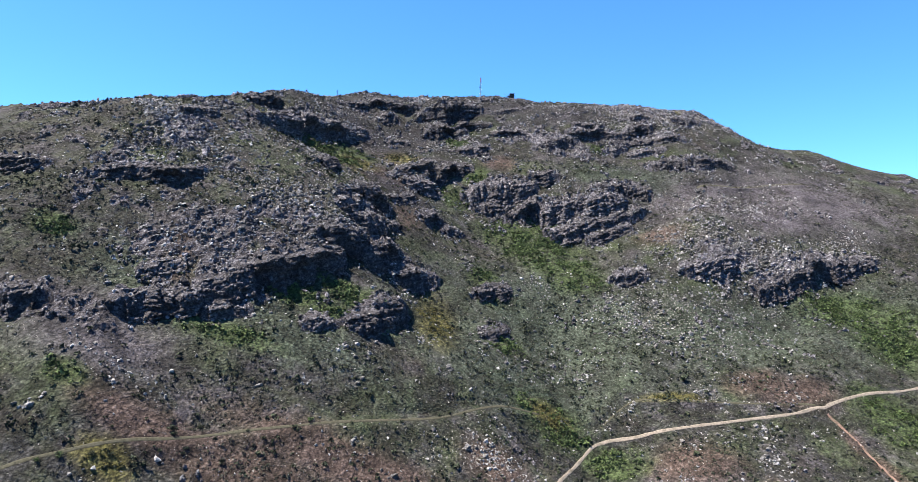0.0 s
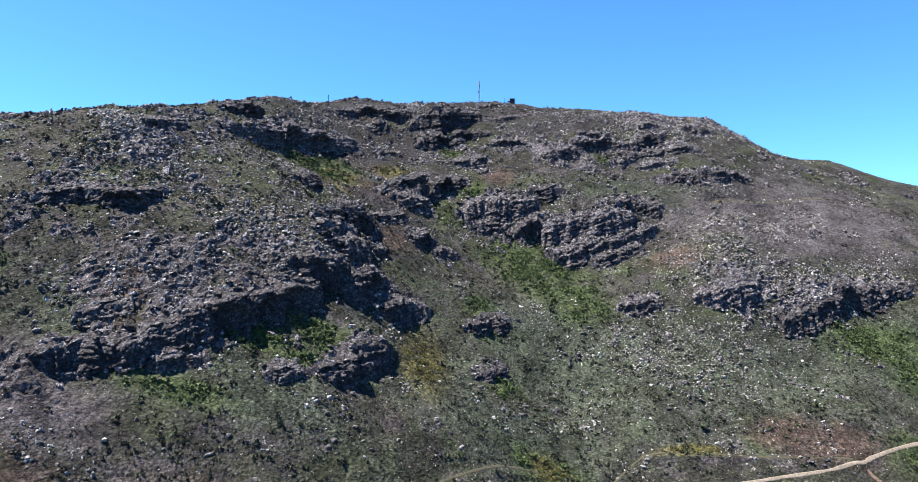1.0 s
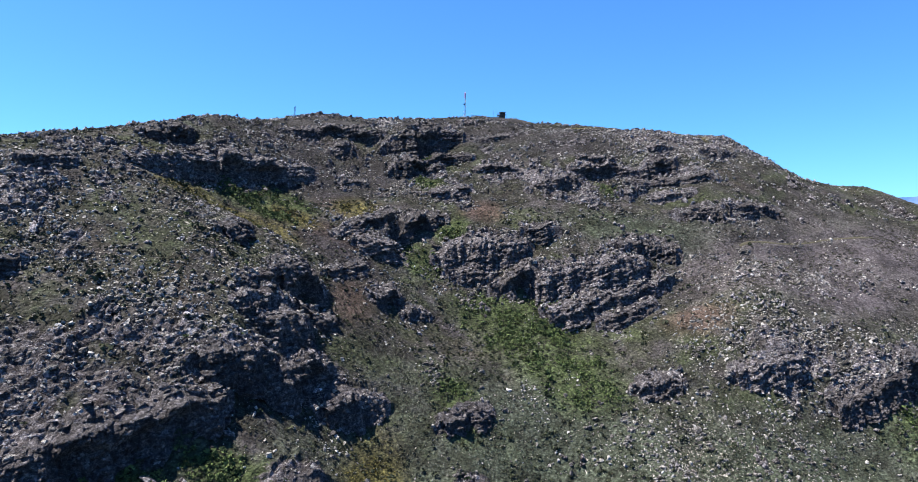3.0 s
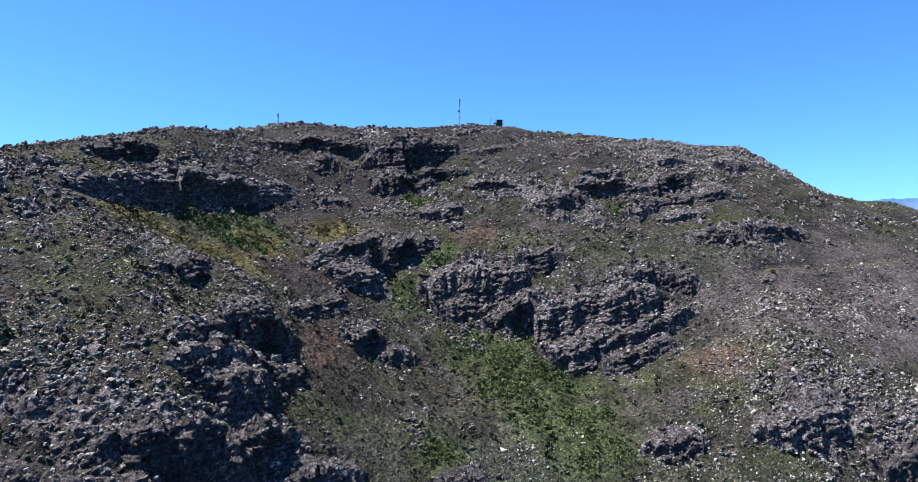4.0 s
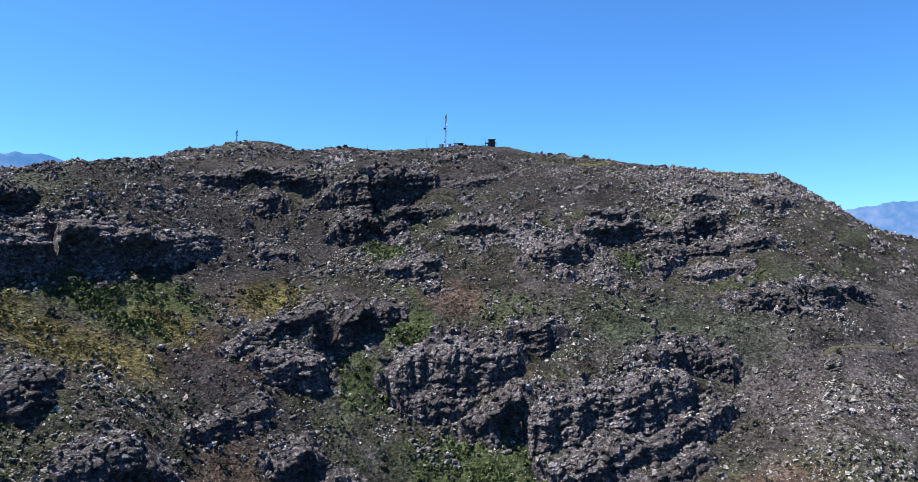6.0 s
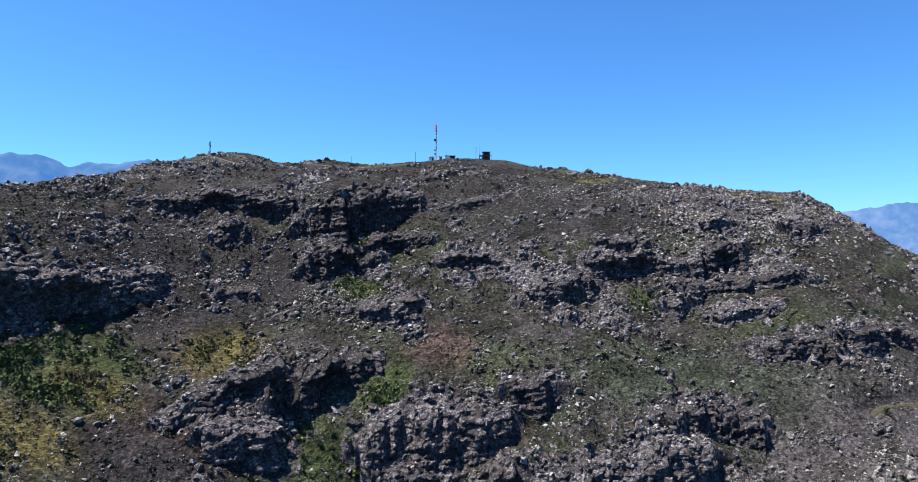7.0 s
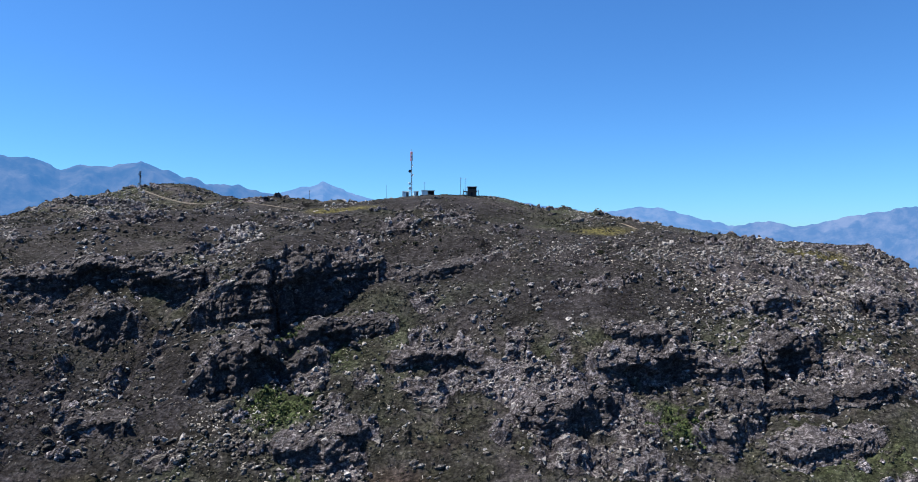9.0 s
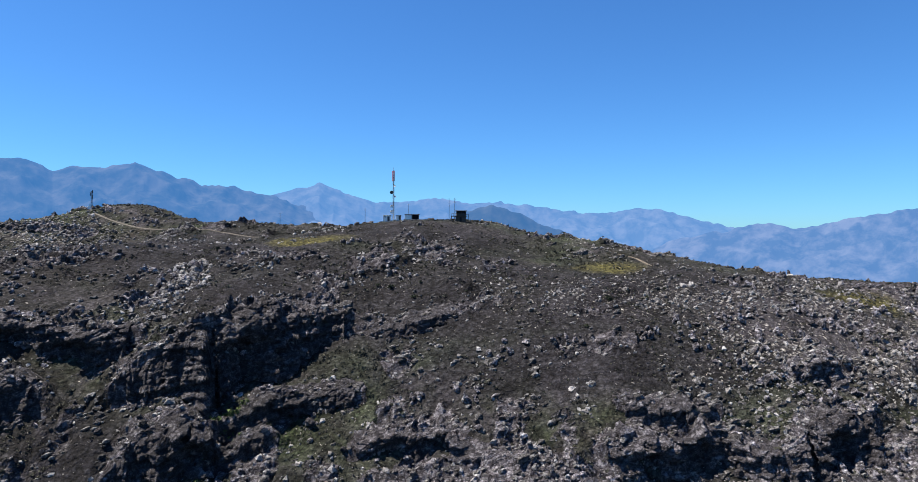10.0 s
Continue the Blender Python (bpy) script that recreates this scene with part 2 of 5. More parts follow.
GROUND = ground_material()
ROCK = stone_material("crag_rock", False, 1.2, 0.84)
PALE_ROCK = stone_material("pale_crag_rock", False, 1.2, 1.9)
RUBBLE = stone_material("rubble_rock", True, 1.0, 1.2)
STONES = stone_material("loose_stone", True, 0.0, 1.6)
HEATH = leaf_material("heath_leaf", (0.045, 0.047, 0.036), (0.115, 0.117, 0.085), (0.19, 0.18, 0.125))
BUSH = leaf_material("bush_leaf", (0.035, 0.060, 0.020), (0.180, 0.250, 0.085))
DARK_BUSH = leaf_material("dark_bush_leaf", (0.025, 0.034, 0.020), (0.090, 0.112, 0.060))
GOLDEN = leaf_material("golden_leaf", (0.06, 0.060, 0.020), (0.22, 0.20, 0.060), (0.32, 0.26, 0.07))
STEM = plain_material("shrub_stem", (0.10, 0.075, 0.055), 0.9)
TRACK = track_material("track_gravel", (0.31, 0.265, 0.215), (0.14, 0.115, 0.09))
OLD_TRACK = track_material("overgrown_track", (0.088, 0.084, 0.058), (0.035, 0.034, 0.023))
OLD_STONY = track_material("trodden_path", (0.22, 0.20, 0.175), (0.12, 0.105, 0.09))
RED_GULLY = track_material("eroded_clay", (0.25, 0.165, 0.13), (0.11, 0.075, 0.06))
CONCRETE = plain_material("concrete", (0.42, 0.40, 0.37), 0.9)
STEEL = plain_material("galvanised_steel", (0.42, 0.44, 0.46), 0.45, 0.7)
DARK_STEEL = plain_material("weathered_dark_steel", (0.06, 0.06, 0.065), 0.6, 0.3)
WHITE = plain_material("white_paint", (0.78, 0.78, 0.76), 0.5)
RED = plain_material("red_paint", (0.55, 0.05, 0.04), 0.5)
DARK_WOOD = plain_material("dark_timber", (0.060, 0.048, 0.040), 0.85)
# near black, painted shade for the inside of openings
INSIDE_SHADE = plain_material("inside_shade", (0.012, 0.012, 0.014), 0.9)
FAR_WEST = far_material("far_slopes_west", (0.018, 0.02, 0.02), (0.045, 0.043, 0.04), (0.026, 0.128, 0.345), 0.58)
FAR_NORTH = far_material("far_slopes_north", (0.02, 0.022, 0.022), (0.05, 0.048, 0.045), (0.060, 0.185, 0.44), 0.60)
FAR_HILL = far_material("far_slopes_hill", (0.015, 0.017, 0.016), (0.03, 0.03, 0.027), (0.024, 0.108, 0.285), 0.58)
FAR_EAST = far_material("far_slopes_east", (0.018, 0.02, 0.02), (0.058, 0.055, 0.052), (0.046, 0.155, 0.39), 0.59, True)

# ---------------------------------------------------------------- the shape of the land
def chance(i, j, seed):
    """A repeatable random number for a lattice point."""
    h = (i.astype(np.int64) * 374761393 + j.astype(np.int64) * 668265263 + seed * 974711) & 0x7FFFFFFF
    h = ((h ^ (h >> 13)) * 1274126177) & 0x7FFFFFFF
    h = ((h ^ (h >> 16)) * 668265263) & 0x7FFFFFFF
    return ((h ^ (h >> 15)) & 0xFFFF) / 65535.0


def waves(x, y, size, seed=0):
    """Smooth noise from -1 to 1 with lumps about size metres across."""
    c, s = math.cos(seed * 1.7), math.sin(seed * 1.7)
    x, y = (c * x - s * y) / size, (s * x + c * y) / size
    i, j = np.floor(x), np.floor(y)
    u, v = x - i, y - j
    u, v = u * u * u * (u * (6 * u - 15) + 10), v * v * v * (v * (6 * v - 15) + 10)
    a, b = chance(i, j, seed), chance(i + 1, j, seed)
    c2, d = chance(i, j + 1, seed), chance(i + 1, j + 1, seed)
    return 2 * ((a * (1 - u) + b * u) * (1 - v) + (c2 * (1 - u) + d * u) * v) - 1


def fade(v, lo, hi):
    t = np.clip((v - lo) / (hi - lo), 0, 1)
    return t * t * (3 - 2 * t)


# swells of the mountain: x, y, half width, rise
SHOULDERS = [
    (-216, 232, 120, 66.1), (432, 472, 180, -33.2), (408, 712, 120, -64.1), (-264, 40, 120, -20.6), (72, 328, 120, -13.4), (72, 664, 120, 34.9),
    (120, 88, 120, 9.4), (-264, 760, 120, -83.7), (-360, 232, 120, 27.6), (-120, 40, 120, -13.3), (120, 760, 120, -35.5), (264, 616, 120, 7.3),
    (-24, 232, 120, 19.5), (264, 232, 120, 17.2), (-264, 424, 120, 11.6), (312, 760, 120, -67.0)
]
SPURS_AND_HOLLOWS = [
    (0, 420, 50, -18.6), (-100, 340, 50, 28.4), (-160, 640, 50, 25.8), (-60, 520, 50, 9.9), (260, 460, 50, -12.6), (260, 300, 50, -11.1),
    (-60, 280, 50, 25.5), (-260, 460, 50, -11.8), (-180, 320, 50, 28.1), (120, 320, 50, -4.8), (420, 520, 50, -18.7), (180, 520, 50, 10.4),
    (-160, 460, 50, 6.6), (-240, 620, 50, 13.6), (4, 768, 70, -40.4), (260, 620, 50, 13.5), (-140, 560, 50, -1.6), (-140, 180, 50, 18.0),
    (-240, 260, 50, 27.5), (400, 420, 50, -12.0), (-180, 140, 50, -14.9), (368, 180, 70, 19.8), (-80, 660, 50, 6.2), (144, 740, 70, -32.5)
]
KNOLLS_WEST = [
    (-52, 445, 22, -7.1), (-87, 383, 22, -10.1), (-114, 445, 22, 11.6), (-17, 304, 22, -15.6), (18, 383, 22, -12.8), (-140, 392, 22, 9.0),
    (-166, 251, 22, 10.9), (36, 480, 22, -5.0), (-96, 577, 22, -8.1), (-34, 374, 22, -6.1), (-34, 410, 22, 6.7), (-246, 339, 22, 9.7),
    (-232, 411, 32, 8.7), (-105, 638, 22, 11.0), (-140, 612, 16, 4.0), (-52, 604, 16, 2.5), (-52, 538, 16, -3.5), (-178, 586, 18, -3.0), (-205, 330, 12, -2.0), (-114, 313, 22, -6.1), (-114, 181, 22, 12.1), (-114, 260, 22, 6.9), (-149, 322, 22, 5.4),
    (-26, 568, 22, -5.4), (-140, 207, 22, 7.4), (-52, 207, 22, 3.9), (27, 445, 22, 4.0)
]
KNOLLS_EAST = [
    (150, 383, 22, 12.7), (62, 445, 22, -0.5), (89, 498, 22, 2.5), (168, 330, 22, -16.7), (124, 410, 22, -16.1), (54, 251, 22, -14.3),
    (54, 612, 22, 7.7), (203, 445, 22, -9.6), (45, 313, 22, -13.9), (71, 383, 22, -10.6), (115, 462, 22, -8.5), (168, 304, 22, 10.9),
    (221, 568, 22, 8.5), (168, 410, 22, -6.4), (230, 357, 22, -8.4), (89, 278, 22, 3.6), (353, 498, 22, 6.8), (71, 559, 22, -3.8),
    (204, 546, 12, 4.5), (247, 543, 10, -4.5), (102, 590, 14, 3.3), (48, 606, 10, -2.3), (300, 524, 22, 3.2),
    (408, 744, 32, -27.2), (291, 515, 22, 4.2), (168, 269, 22, -5.0), (221, 304, 22, -7.6)
]
# faces of rock that cross the slope, from west to east along the foot: x, y, height
CRAGS_WEST = [
    [(-143, 324, 3.2), (-138, 328, 5), (-129, 336, 4)],
    [(-119, 355, 2.9), (-115, 362, 6.8), (-111, 374, 11.6), (-108, 390, 13.8), (-101, 402, 14.9), (-93, 412, 14.5), (-83, 421, 14.4), (-75, 431, 11.6), (-66, 446, 4.9)],
    [(-124, 402, 6.1), (-121, 408, 7.5), (-118, 414, 5.6)],
    [(-130, 389, 4.9), (-127, 402, 8), (-120, 412, 7.8)],
    [(-135, 365, 4.8), (-132, 367, 4.8)],
    [(-153, 266, 4.4), (-143, 274, 4.6), (-132, 278, 7.2), (-124, 282, 7.8), (-117, 290, 4.9)],
    [(-190, 261, 4.6), (-180, 261, 4.4), (-172, 264, 2.9)],
]
CRAGS_SUMMIT = [
    [(-92, 471, 2.5), (-86, 476, 3.9), (-79, 478, 6.9), (-73, 480, 8.3), (-67, 483, 8.4), (-57, 486, 7.9), (-51, 488, 7.8), (-43, 487, 9.9), (-32, 489, 5.8)],
    [(-59, 470, 3.8), (-56, 472, 9.3), (-52, 474, 10.7), (-47, 474, 5.7)],
    [(-29, 479, 9.5), (-24, 482, 14.8), (-17, 483, 15.7), (-10, 486, 16.3)],
    [(-12, 488, 13.4), (-6, 492, 14.6), (-1, 497, 12.3)],
    [(-2, 496, 10.7), (4, 501, 12.8), (12, 505, 9.9), (18, 506, 5.6)],
]
CRAGS_CENTRAL = [
    [(-24, 465, 6.8), (-20, 468, 11.7), (-13, 470, 13.6), (-8, 471, 10.2), (-2, 474, 6.4), (5, 476, 5.7)],
    [(-7, 477, 7.2), (0, 481, 6.5), (7, 484, 6.4), (14, 486, 4.5), (24, 487, 3.4)],
    [(25, 475, 2.2), (32, 477, 4), (39, 478, 4.2), (46, 478, 2.9), (55, 473, 2.1)],
    [(22, 505, 1.7), (30, 506, 2.1), (41, 509, 2.1), (49, 513, 1.7)],
    [(-1, 452, 2.2), (4, 452, 5.4), (8, 451, 6.6), (12, 452, 5.1), (17, 455, 3.5), (22, 456, 2.3)],
    [(-50, 449, 1.5), (-43, 450, 2.2), (-37, 453, 2.2)],
]
CRAGS_EAST = [
    [(81, 471, 2.8), (86, 471, 6), (93, 473, 7.8), (102, 475, 8.4), (109, 475, 7.2), (115, 473, 5.3), (127, 473, 6.4)],
    [(127, 474, 7.1), (134, 476, 11.5), (140, 477, 12.7), (145, 478, 8.4)],
    [(112, 466, 3.1), (122, 467, 4.1), (130, 467, 4.5), (140, 466, 4.1), (150, 466, 3.1), (167, 468, 3.1)],
    [(59, 460, 3), (67, 459, 6.9), (76, 461, 7), (86, 464, 4.1)],
    [(87, 480, 2.4), (92, 480, 4), (101, 480, 3.7), (109, 480, 4)],
]
CRAGS_EAST_LOW = [
    [(106, 458, 4.4), (114, 460, 6.3), (122, 463, 4.4)],
    [(124, 457, 3.6), (131, 456, 4.2), (140, 455, 3.9), (148, 455, 3.5)],
    [(168, 494, 5.5), (178, 497, 7), (191, 503, 4.1)],
    [(132, 490, 3.5), (139, 489, 6.1), (145, 491, 5.4)],
    [(164, 351, 5), (173, 352, 9.1), (185, 354, 12.2), (198, 359, 14.2), (213, 367, 12.8), (230, 371, 8.6), (245, 374, 7.3)],
    [(127, 355, 5.7), (141, 356, 8), (157, 360, 6.4)],
    [(86, 353, 4.2), (96, 354, 7.6), (105, 353, 4.5)],
]
CRAGS_AMPHITHEATRE = [
    [(-44, 396, 1.8), (-38, 403, 2.5), (-32, 409, 5.5), (-26, 414, 7.7), (-19, 420, 7)],
    [(-34, 397, 4.4), (-27, 401, 8.1), (-21, 404, 10.7), (-17, 410, 8.9)],
    [(-18, 416, 11.7), (-12, 422, 12), (-6, 426, 10.2), (2, 430, 7.8), (9, 434, 3.7)],
    [(3, 413, 4.7), (12, 417, 7.4), (20, 418, 12.2), (30, 418, 14), (40, 418, 11.4), (50, 419, 7.9)],
    [(9, 409, 3.8), (17, 410, 6.4), (28, 410, 5.9), (33, 410, 3.4)],
    [(49, 424, 6.7), (57, 425, 7.9), (66, 426, 5.7)],
]
CRAGS_BOWL = [
    [(135, 443, 4), (146, 442, 7), (158, 442, 5.5)],
    [(161, 445, 4), (177, 449, 7), (199, 458, 4)],
    [(31, 404, 5.4), (36, 404, 9.7), (42, 405, 12), (50, 406, 10)],
    [(94, 419, 4.4), (104, 423, 6.3), (116, 426, 8.6), (127, 424, 7.9)],
    [(51, 404, 9.9), (59, 404, 13.6), (68, 404, 13.2), (78, 405, 12.8), (88, 407, 14.6), (98, 411, 14.9), (108, 414, 9.9)],
    [(56, 395, 7.1), (64, 395, 9.5), (74, 394, 9.4), (85, 396, 9.1), (95, 399, 8.9), (107, 404, 9.5), (118, 409, 8.8)],
    [(80, 389, 5), (88, 389, 7.1), (98, 392, 7.8), (108, 396, 5.2)],
]
CRAGS_SPUR = [
    [(-23, 372, 3.5), (-19, 375, 8.2), (-13, 380, 9.5), (-11, 381, 5.2)],
    [(-9, 376, 4), (-4, 380, 5.9), (2, 384, 3.8)],
    [(-41, 366, 3.2), (-36, 376, 4.1), (-28, 386, 4.7)],
    [(-51, 330, 9.1), (-48, 336, 14.3), (-45, 342, 16.3), (-40, 348, 9.2)],
    [(-59, 313, 4), (-56, 317, 6.5), (-51, 323, 5.1)],
    [(-58, 305, 3.2), (-55, 309, 6.2), (-50, 314, 8.4)],
    [(-43, 323, 3.2), (-38, 329, 5.5), (-32, 339, 3.4)],
    [(-74, 334, 3.7), (-70, 341, 7), (-68, 352, 4.5)],
]
CRAGS_FOOT = [
    [(8, 323, 3), (17, 330, 5), (27, 337, 2.6)],
    [(11, 298, 3), (18, 306, 5.5), (24, 311, 3)],
    [(-60, 279, 7.3), (-56, 284, 11.7), (-50, 290, 11.5), (-44, 298, 9.6)],
    [(-44, 294, 7.2), (-38, 307, 10.8), (-31, 317, 7.4)],
    [(-53, 308, 8.4), (-46, 311, 12.7), (-39, 319, 12.5)],
    [(-30, 305, 5.2), (-23, 314, 10.7), (-12, 322, 6.2)],
    [(-151, 208, 9.7), (-146, 209, 9.7), (-140, 210, 6.6)],
    [(-45, 248, 2.6), (-39, 253, 6.8), (-31, 261, 11), (-24, 275, 11.4)],
    [(-59, 239, 2.6), (-54, 242, 4.1), (-48, 245, 2.5)],
]
CRAGS_LOWER = [
    [(-116, 218, 8.1), (-111, 222, 9), (-106, 227, 8.2), (-100, 231, 7.8), (-95, 235, 7.9), (-89, 239, 9.1), (-81, 245, 11.3), (-75, 251, 13.9), (-67, 258, 10.3), (-60, 265, 10.8), (-52, 278, 9.1)],
    [(-92, 230, 4.7), (-86, 233, 6.3), (-79, 236, 3.8)],
    [(-117, 233, 3.1), (-111, 238, 3.2), (-104, 242, 3.6)],
]
CRAGS = CRAGS_WEST + CRAGS_SUMMIT + CRAGS_CENTRAL + CRAGS_EAST + CRAGS_EAST_LOW + CRAGS_AMPHITHEATRE + CRAGS_BOWL + CRAGS_SPUR + CRAGS_FOOT + CRAGS_LOWER
# tracks in plan
MAIN_TRACK = [(262, 318), (220, 303), (193, 290), (162, 279), (130, 271), (101, 263), (77, 262), (60, 262), (50, 254), (38, 232), (28, 205), (24, 170)]
OLD_TRACK_WAY = [(-160, 150), (-120, 165), (-106, 171), (-90, 182), (-70, 195), (-50, 205), (-29, 217), (-5, 232), (18, 254), (34, 264)]
FAINT_TRACK = [(60, 268), (76, 277), (101, 276), (132, 279), (158, 279)]
GULLY_WAY = [(162, 277), (166, 269), (168, 256), (168, 238), (171, 215)]
HIGH_TRACK = [(160, 424), (167, 427), (188, 432), (214, 443), (245, 448)]
KNOLL_PATH = [(-114, 616), (-104, 611), (-92, 607), (-75, 602), (-57, 590), (-45, 582), (-30, 577), (-10, 584)]
SADDLE_PATH = [(104, 566), (112, 558), (114, 546)]


def mountain(x, y):
    z = -40 + 272 / (1 + np.exp(-(y - 360) / 72.0))
    for cx, cy, s, h in SHOULDERS + SPURS_AND_HOLLOWS + KNOLLS_WEST + KNOLLS_EAST:
        z = z + h * np.exp(-((x - cx) ** 2 + (y - cy) ** 2) / (2 * s * s))
    out = np.maximum(fade(y, 640, 1500), np.maximum(fade(-x, 260, 1300), np.maximum(fade(x, 380, 1400), fade(-y, -60, 900))))
    return z * (1 - out) - 95 * out


def near_line(x, y, line):
    """Distance to a course on the ground, signed (uphill, left of the course, is plus), and how far a point lies past its ends."""
    best, side, past, nx, ny = np.full(x.shape, 1e9), np.zeros(x.shape), np.zeros(x.shape), np.zeros(x.shape), np.zeros(x.shape)
    for k, ((ax, ay), (bx, by)) in enumerate(zip(line, line[1:])):
        vx, vy = bx - ax, by - ay
        long = math.hypot(vx, vy)
        t = ((x - ax) * vx + (y - ay) * vy) / long
        c = np.clip(t, 0, long)
        d = np.hypot(x - ax - c * vx / long, y - ay - c * vy / long)
        s = (vx * (y - ay) - vy * (x - ax)) / long
        over = np.zeros(x.shape)
        if k == 0:
            over = np.maximum(over, -t)
        if k == len(line) - 2:
            over = np.maximum(over, t - long)
        take = d < best
        best = np.where(take, d, best)
        side = np.where(take, np.where(over > 0, s, np.sign(s) * d), side)
        past = np.where(take, over, past)
        nx, ny = np.where(take, -vy / long, nx), np.where(take, vx / long, ny)
    return best, side, past, nx, ny


def patches(x, y, spots):
    v = np.zeros(x.shape)
    for cx, cy, rx, ry in spots:
        v = np.maximum(v, np.exp(-((x - cx) / rx) ** 2 - ((y - cy) / ry) ** 2))
    return v


LEAF_SPOTS = [(58, 366, 22, 12), (22, 300, 10, 10), (-75, 395, 16, 7), (0, 480, 10, 5), (48, 384, 26, 17), (14, 335, 9, 12), (38, 263, 16, 11), (62, 251, 14, 9), (-61, 251, 18, 6), (-84, 226, 20, 5), (-5, 410, 12, 8),
              (37, 394, 27, 12), (-85, 399, 24, 9), (213, 346, 28, 12), (229, 332, 24, 19), (-154, 239, 9, 5), (-71, 410, 16, 9), (12, 427, 10, 7),
              (-2, 462, 11, 7), (-117, 187, 7, 4), (191, 276, 17, 20), (-43, 262, 18, 7), (66, 352, 18, 10), (100, 462, 12, 5)]
GOLD_SPOTS = [(38, 266, 9, 6), (-105, 372, 16, 12), (-88, 362, 16, 10), (-70, 378, 14, 10), (-11, 290, 10, 24), (-98, 361, 12, 11), (-78, 372, 18, 14), (-37, 424, 12, 14), (-64, 399, 12, 7), (-98, 173, 8, 5), 
              (100, 546, 11, 6), (175, 529, 12, 8), (-5, 562, 14, 8), (95, 278, 16, 3)]
CLAY_SPOTS = [(165, 262, 4, 9), (168, 247, 4, 10), (169, 228, 4, 12), (-52, 393, 16, 10), (-70, 186, 40, 8), (-30, 362, 8, 18), (-61, 387, 17, 12), (-96, 184, 18, 6), (-34, 200, 44, 9), (138, 290, 16, 8), (-61, 191, 6, 8), (92, 244, 18, 12), (-108, 242, 8, 16),
              (-42, 424, 19, 14), (-34, 393, 9, 10), (13, 220, 12, 11), (122, 381, 16, 9), (28, 440, 12, 8), (152, 285, 20, 8)]
SCREE_SPOTS = [(-82, 335, 22, 18), (-60, 358, 12, 10), (195, 535, 26, 16), (175, 405, 40, 16), (108, 328, 36, 16), (130, 520, 60, 16), (-144, 302, 18, 19), (-30, 513, 7, 17), (150, 372, 32, 22), (129, 499, 24, 14), (163, 499, 23, 20), (-135, 303, 24, 15), (-82, 294, 29, 14),
               (-8, 455, 22, 10), (161, 364, 40, 13), (-67, 323, 18, 12), (-116, 407, 25, 10), (9, 221, 16, 10), (-120, 590, 26, 26), (186, 515, 16, 14), (225, 380, 20, 10)]
# ash and pale rock; eastern spots also paint in some veiling glare
ASH_SPOTS = [(205, 420, 40, 26), (190, 400, 40, 22), (140, 420, 24, 20), (148, 507, 38, 17), (178, 416, 22, 17), (150, 400, 24, 13), (-120, 205, 24, 16), (240, 430, 50, 40), (200, 540, 30, 20)]
PALE_SPOTS = [(-85, 318, 28, 24), (200, 530, 40, 26), (180, 470, 40, 24), (215, 400, 50, 30), (165, 395, 40, 22), (105, 320, 30, 16), (129, 499, 30, 20), (163, 499, 30, 26), (150, 470, 50, 14), (190, 510, 30, 20), (150, 372, 40, 24), (190, 365, 40, 16), (125, 455, 36, 9), (-135, 315, 30, 25), (158, 442, 30, 12),
              (-30, 513, 8, 18), (45, 488, 30, 7), (70, 470, 34, 8), (-115, 600, 30, 30), (-60, 290, 16, 10), (40, 556, 20, 10)]
ROCK_SPOTS = [(-100, 262, 26, 16), (-70, 282, 18, 14), (-118, 246, 18, 14), (-150, 448, 40, 14), (-205, 330, 16, 8), (-112, 470, 14, 22), (200, 536, 14, 10), (228, 530, 8, 10), (-140, 350, 14, 20), (78, 402, 26, 13), (-88, 246, 26, 11), (-72, 262, 18, 10), (-46, 312, 16, 17), (150, 362, 28, 12), (190, 362, 26, 9), (-4, 478, 22, 12), (26, 414, 24, 7),
              (-95, 408, 20, 14), (78, 462, 30, 10), (140, 474, 40, 8), (158, 442, 22, 8), (-24, 410, 20, 9), (180, 508, 16, 9), (-28, 272, 8, 16), (-136, 320, 14, 12),
              (-130, 208, 26, 8), (-78, 478, 24, 8), (-120, 400, 16, 14), (-112, 600, 16, 8), (40, 556, 16, 9)]


SAGE_SPOTS = [(55, 318, 60, 44), (150, 322, 60, 24), (15, 285, 50, 34), (-85, 235, 60, 14), (215, 340, 50, 26), (110, 432, 40, 12), (-115, 430, 40, 8)]
DARK_SPOTS = [(-75, 445, 50, 34), (-110, 500, 60, 44), (-20, 462, 40, 14), (50, 525, 110, 34), (-60, 545, 90, 44), (90, 495, 60, 14), (20, 572, 60, 26), (130, 535, 40, 16), (-10, 505, 30, 14), (100, 512, 26, 12), (-110, 560, 40, 26), (-40, 385, 30, 12)]
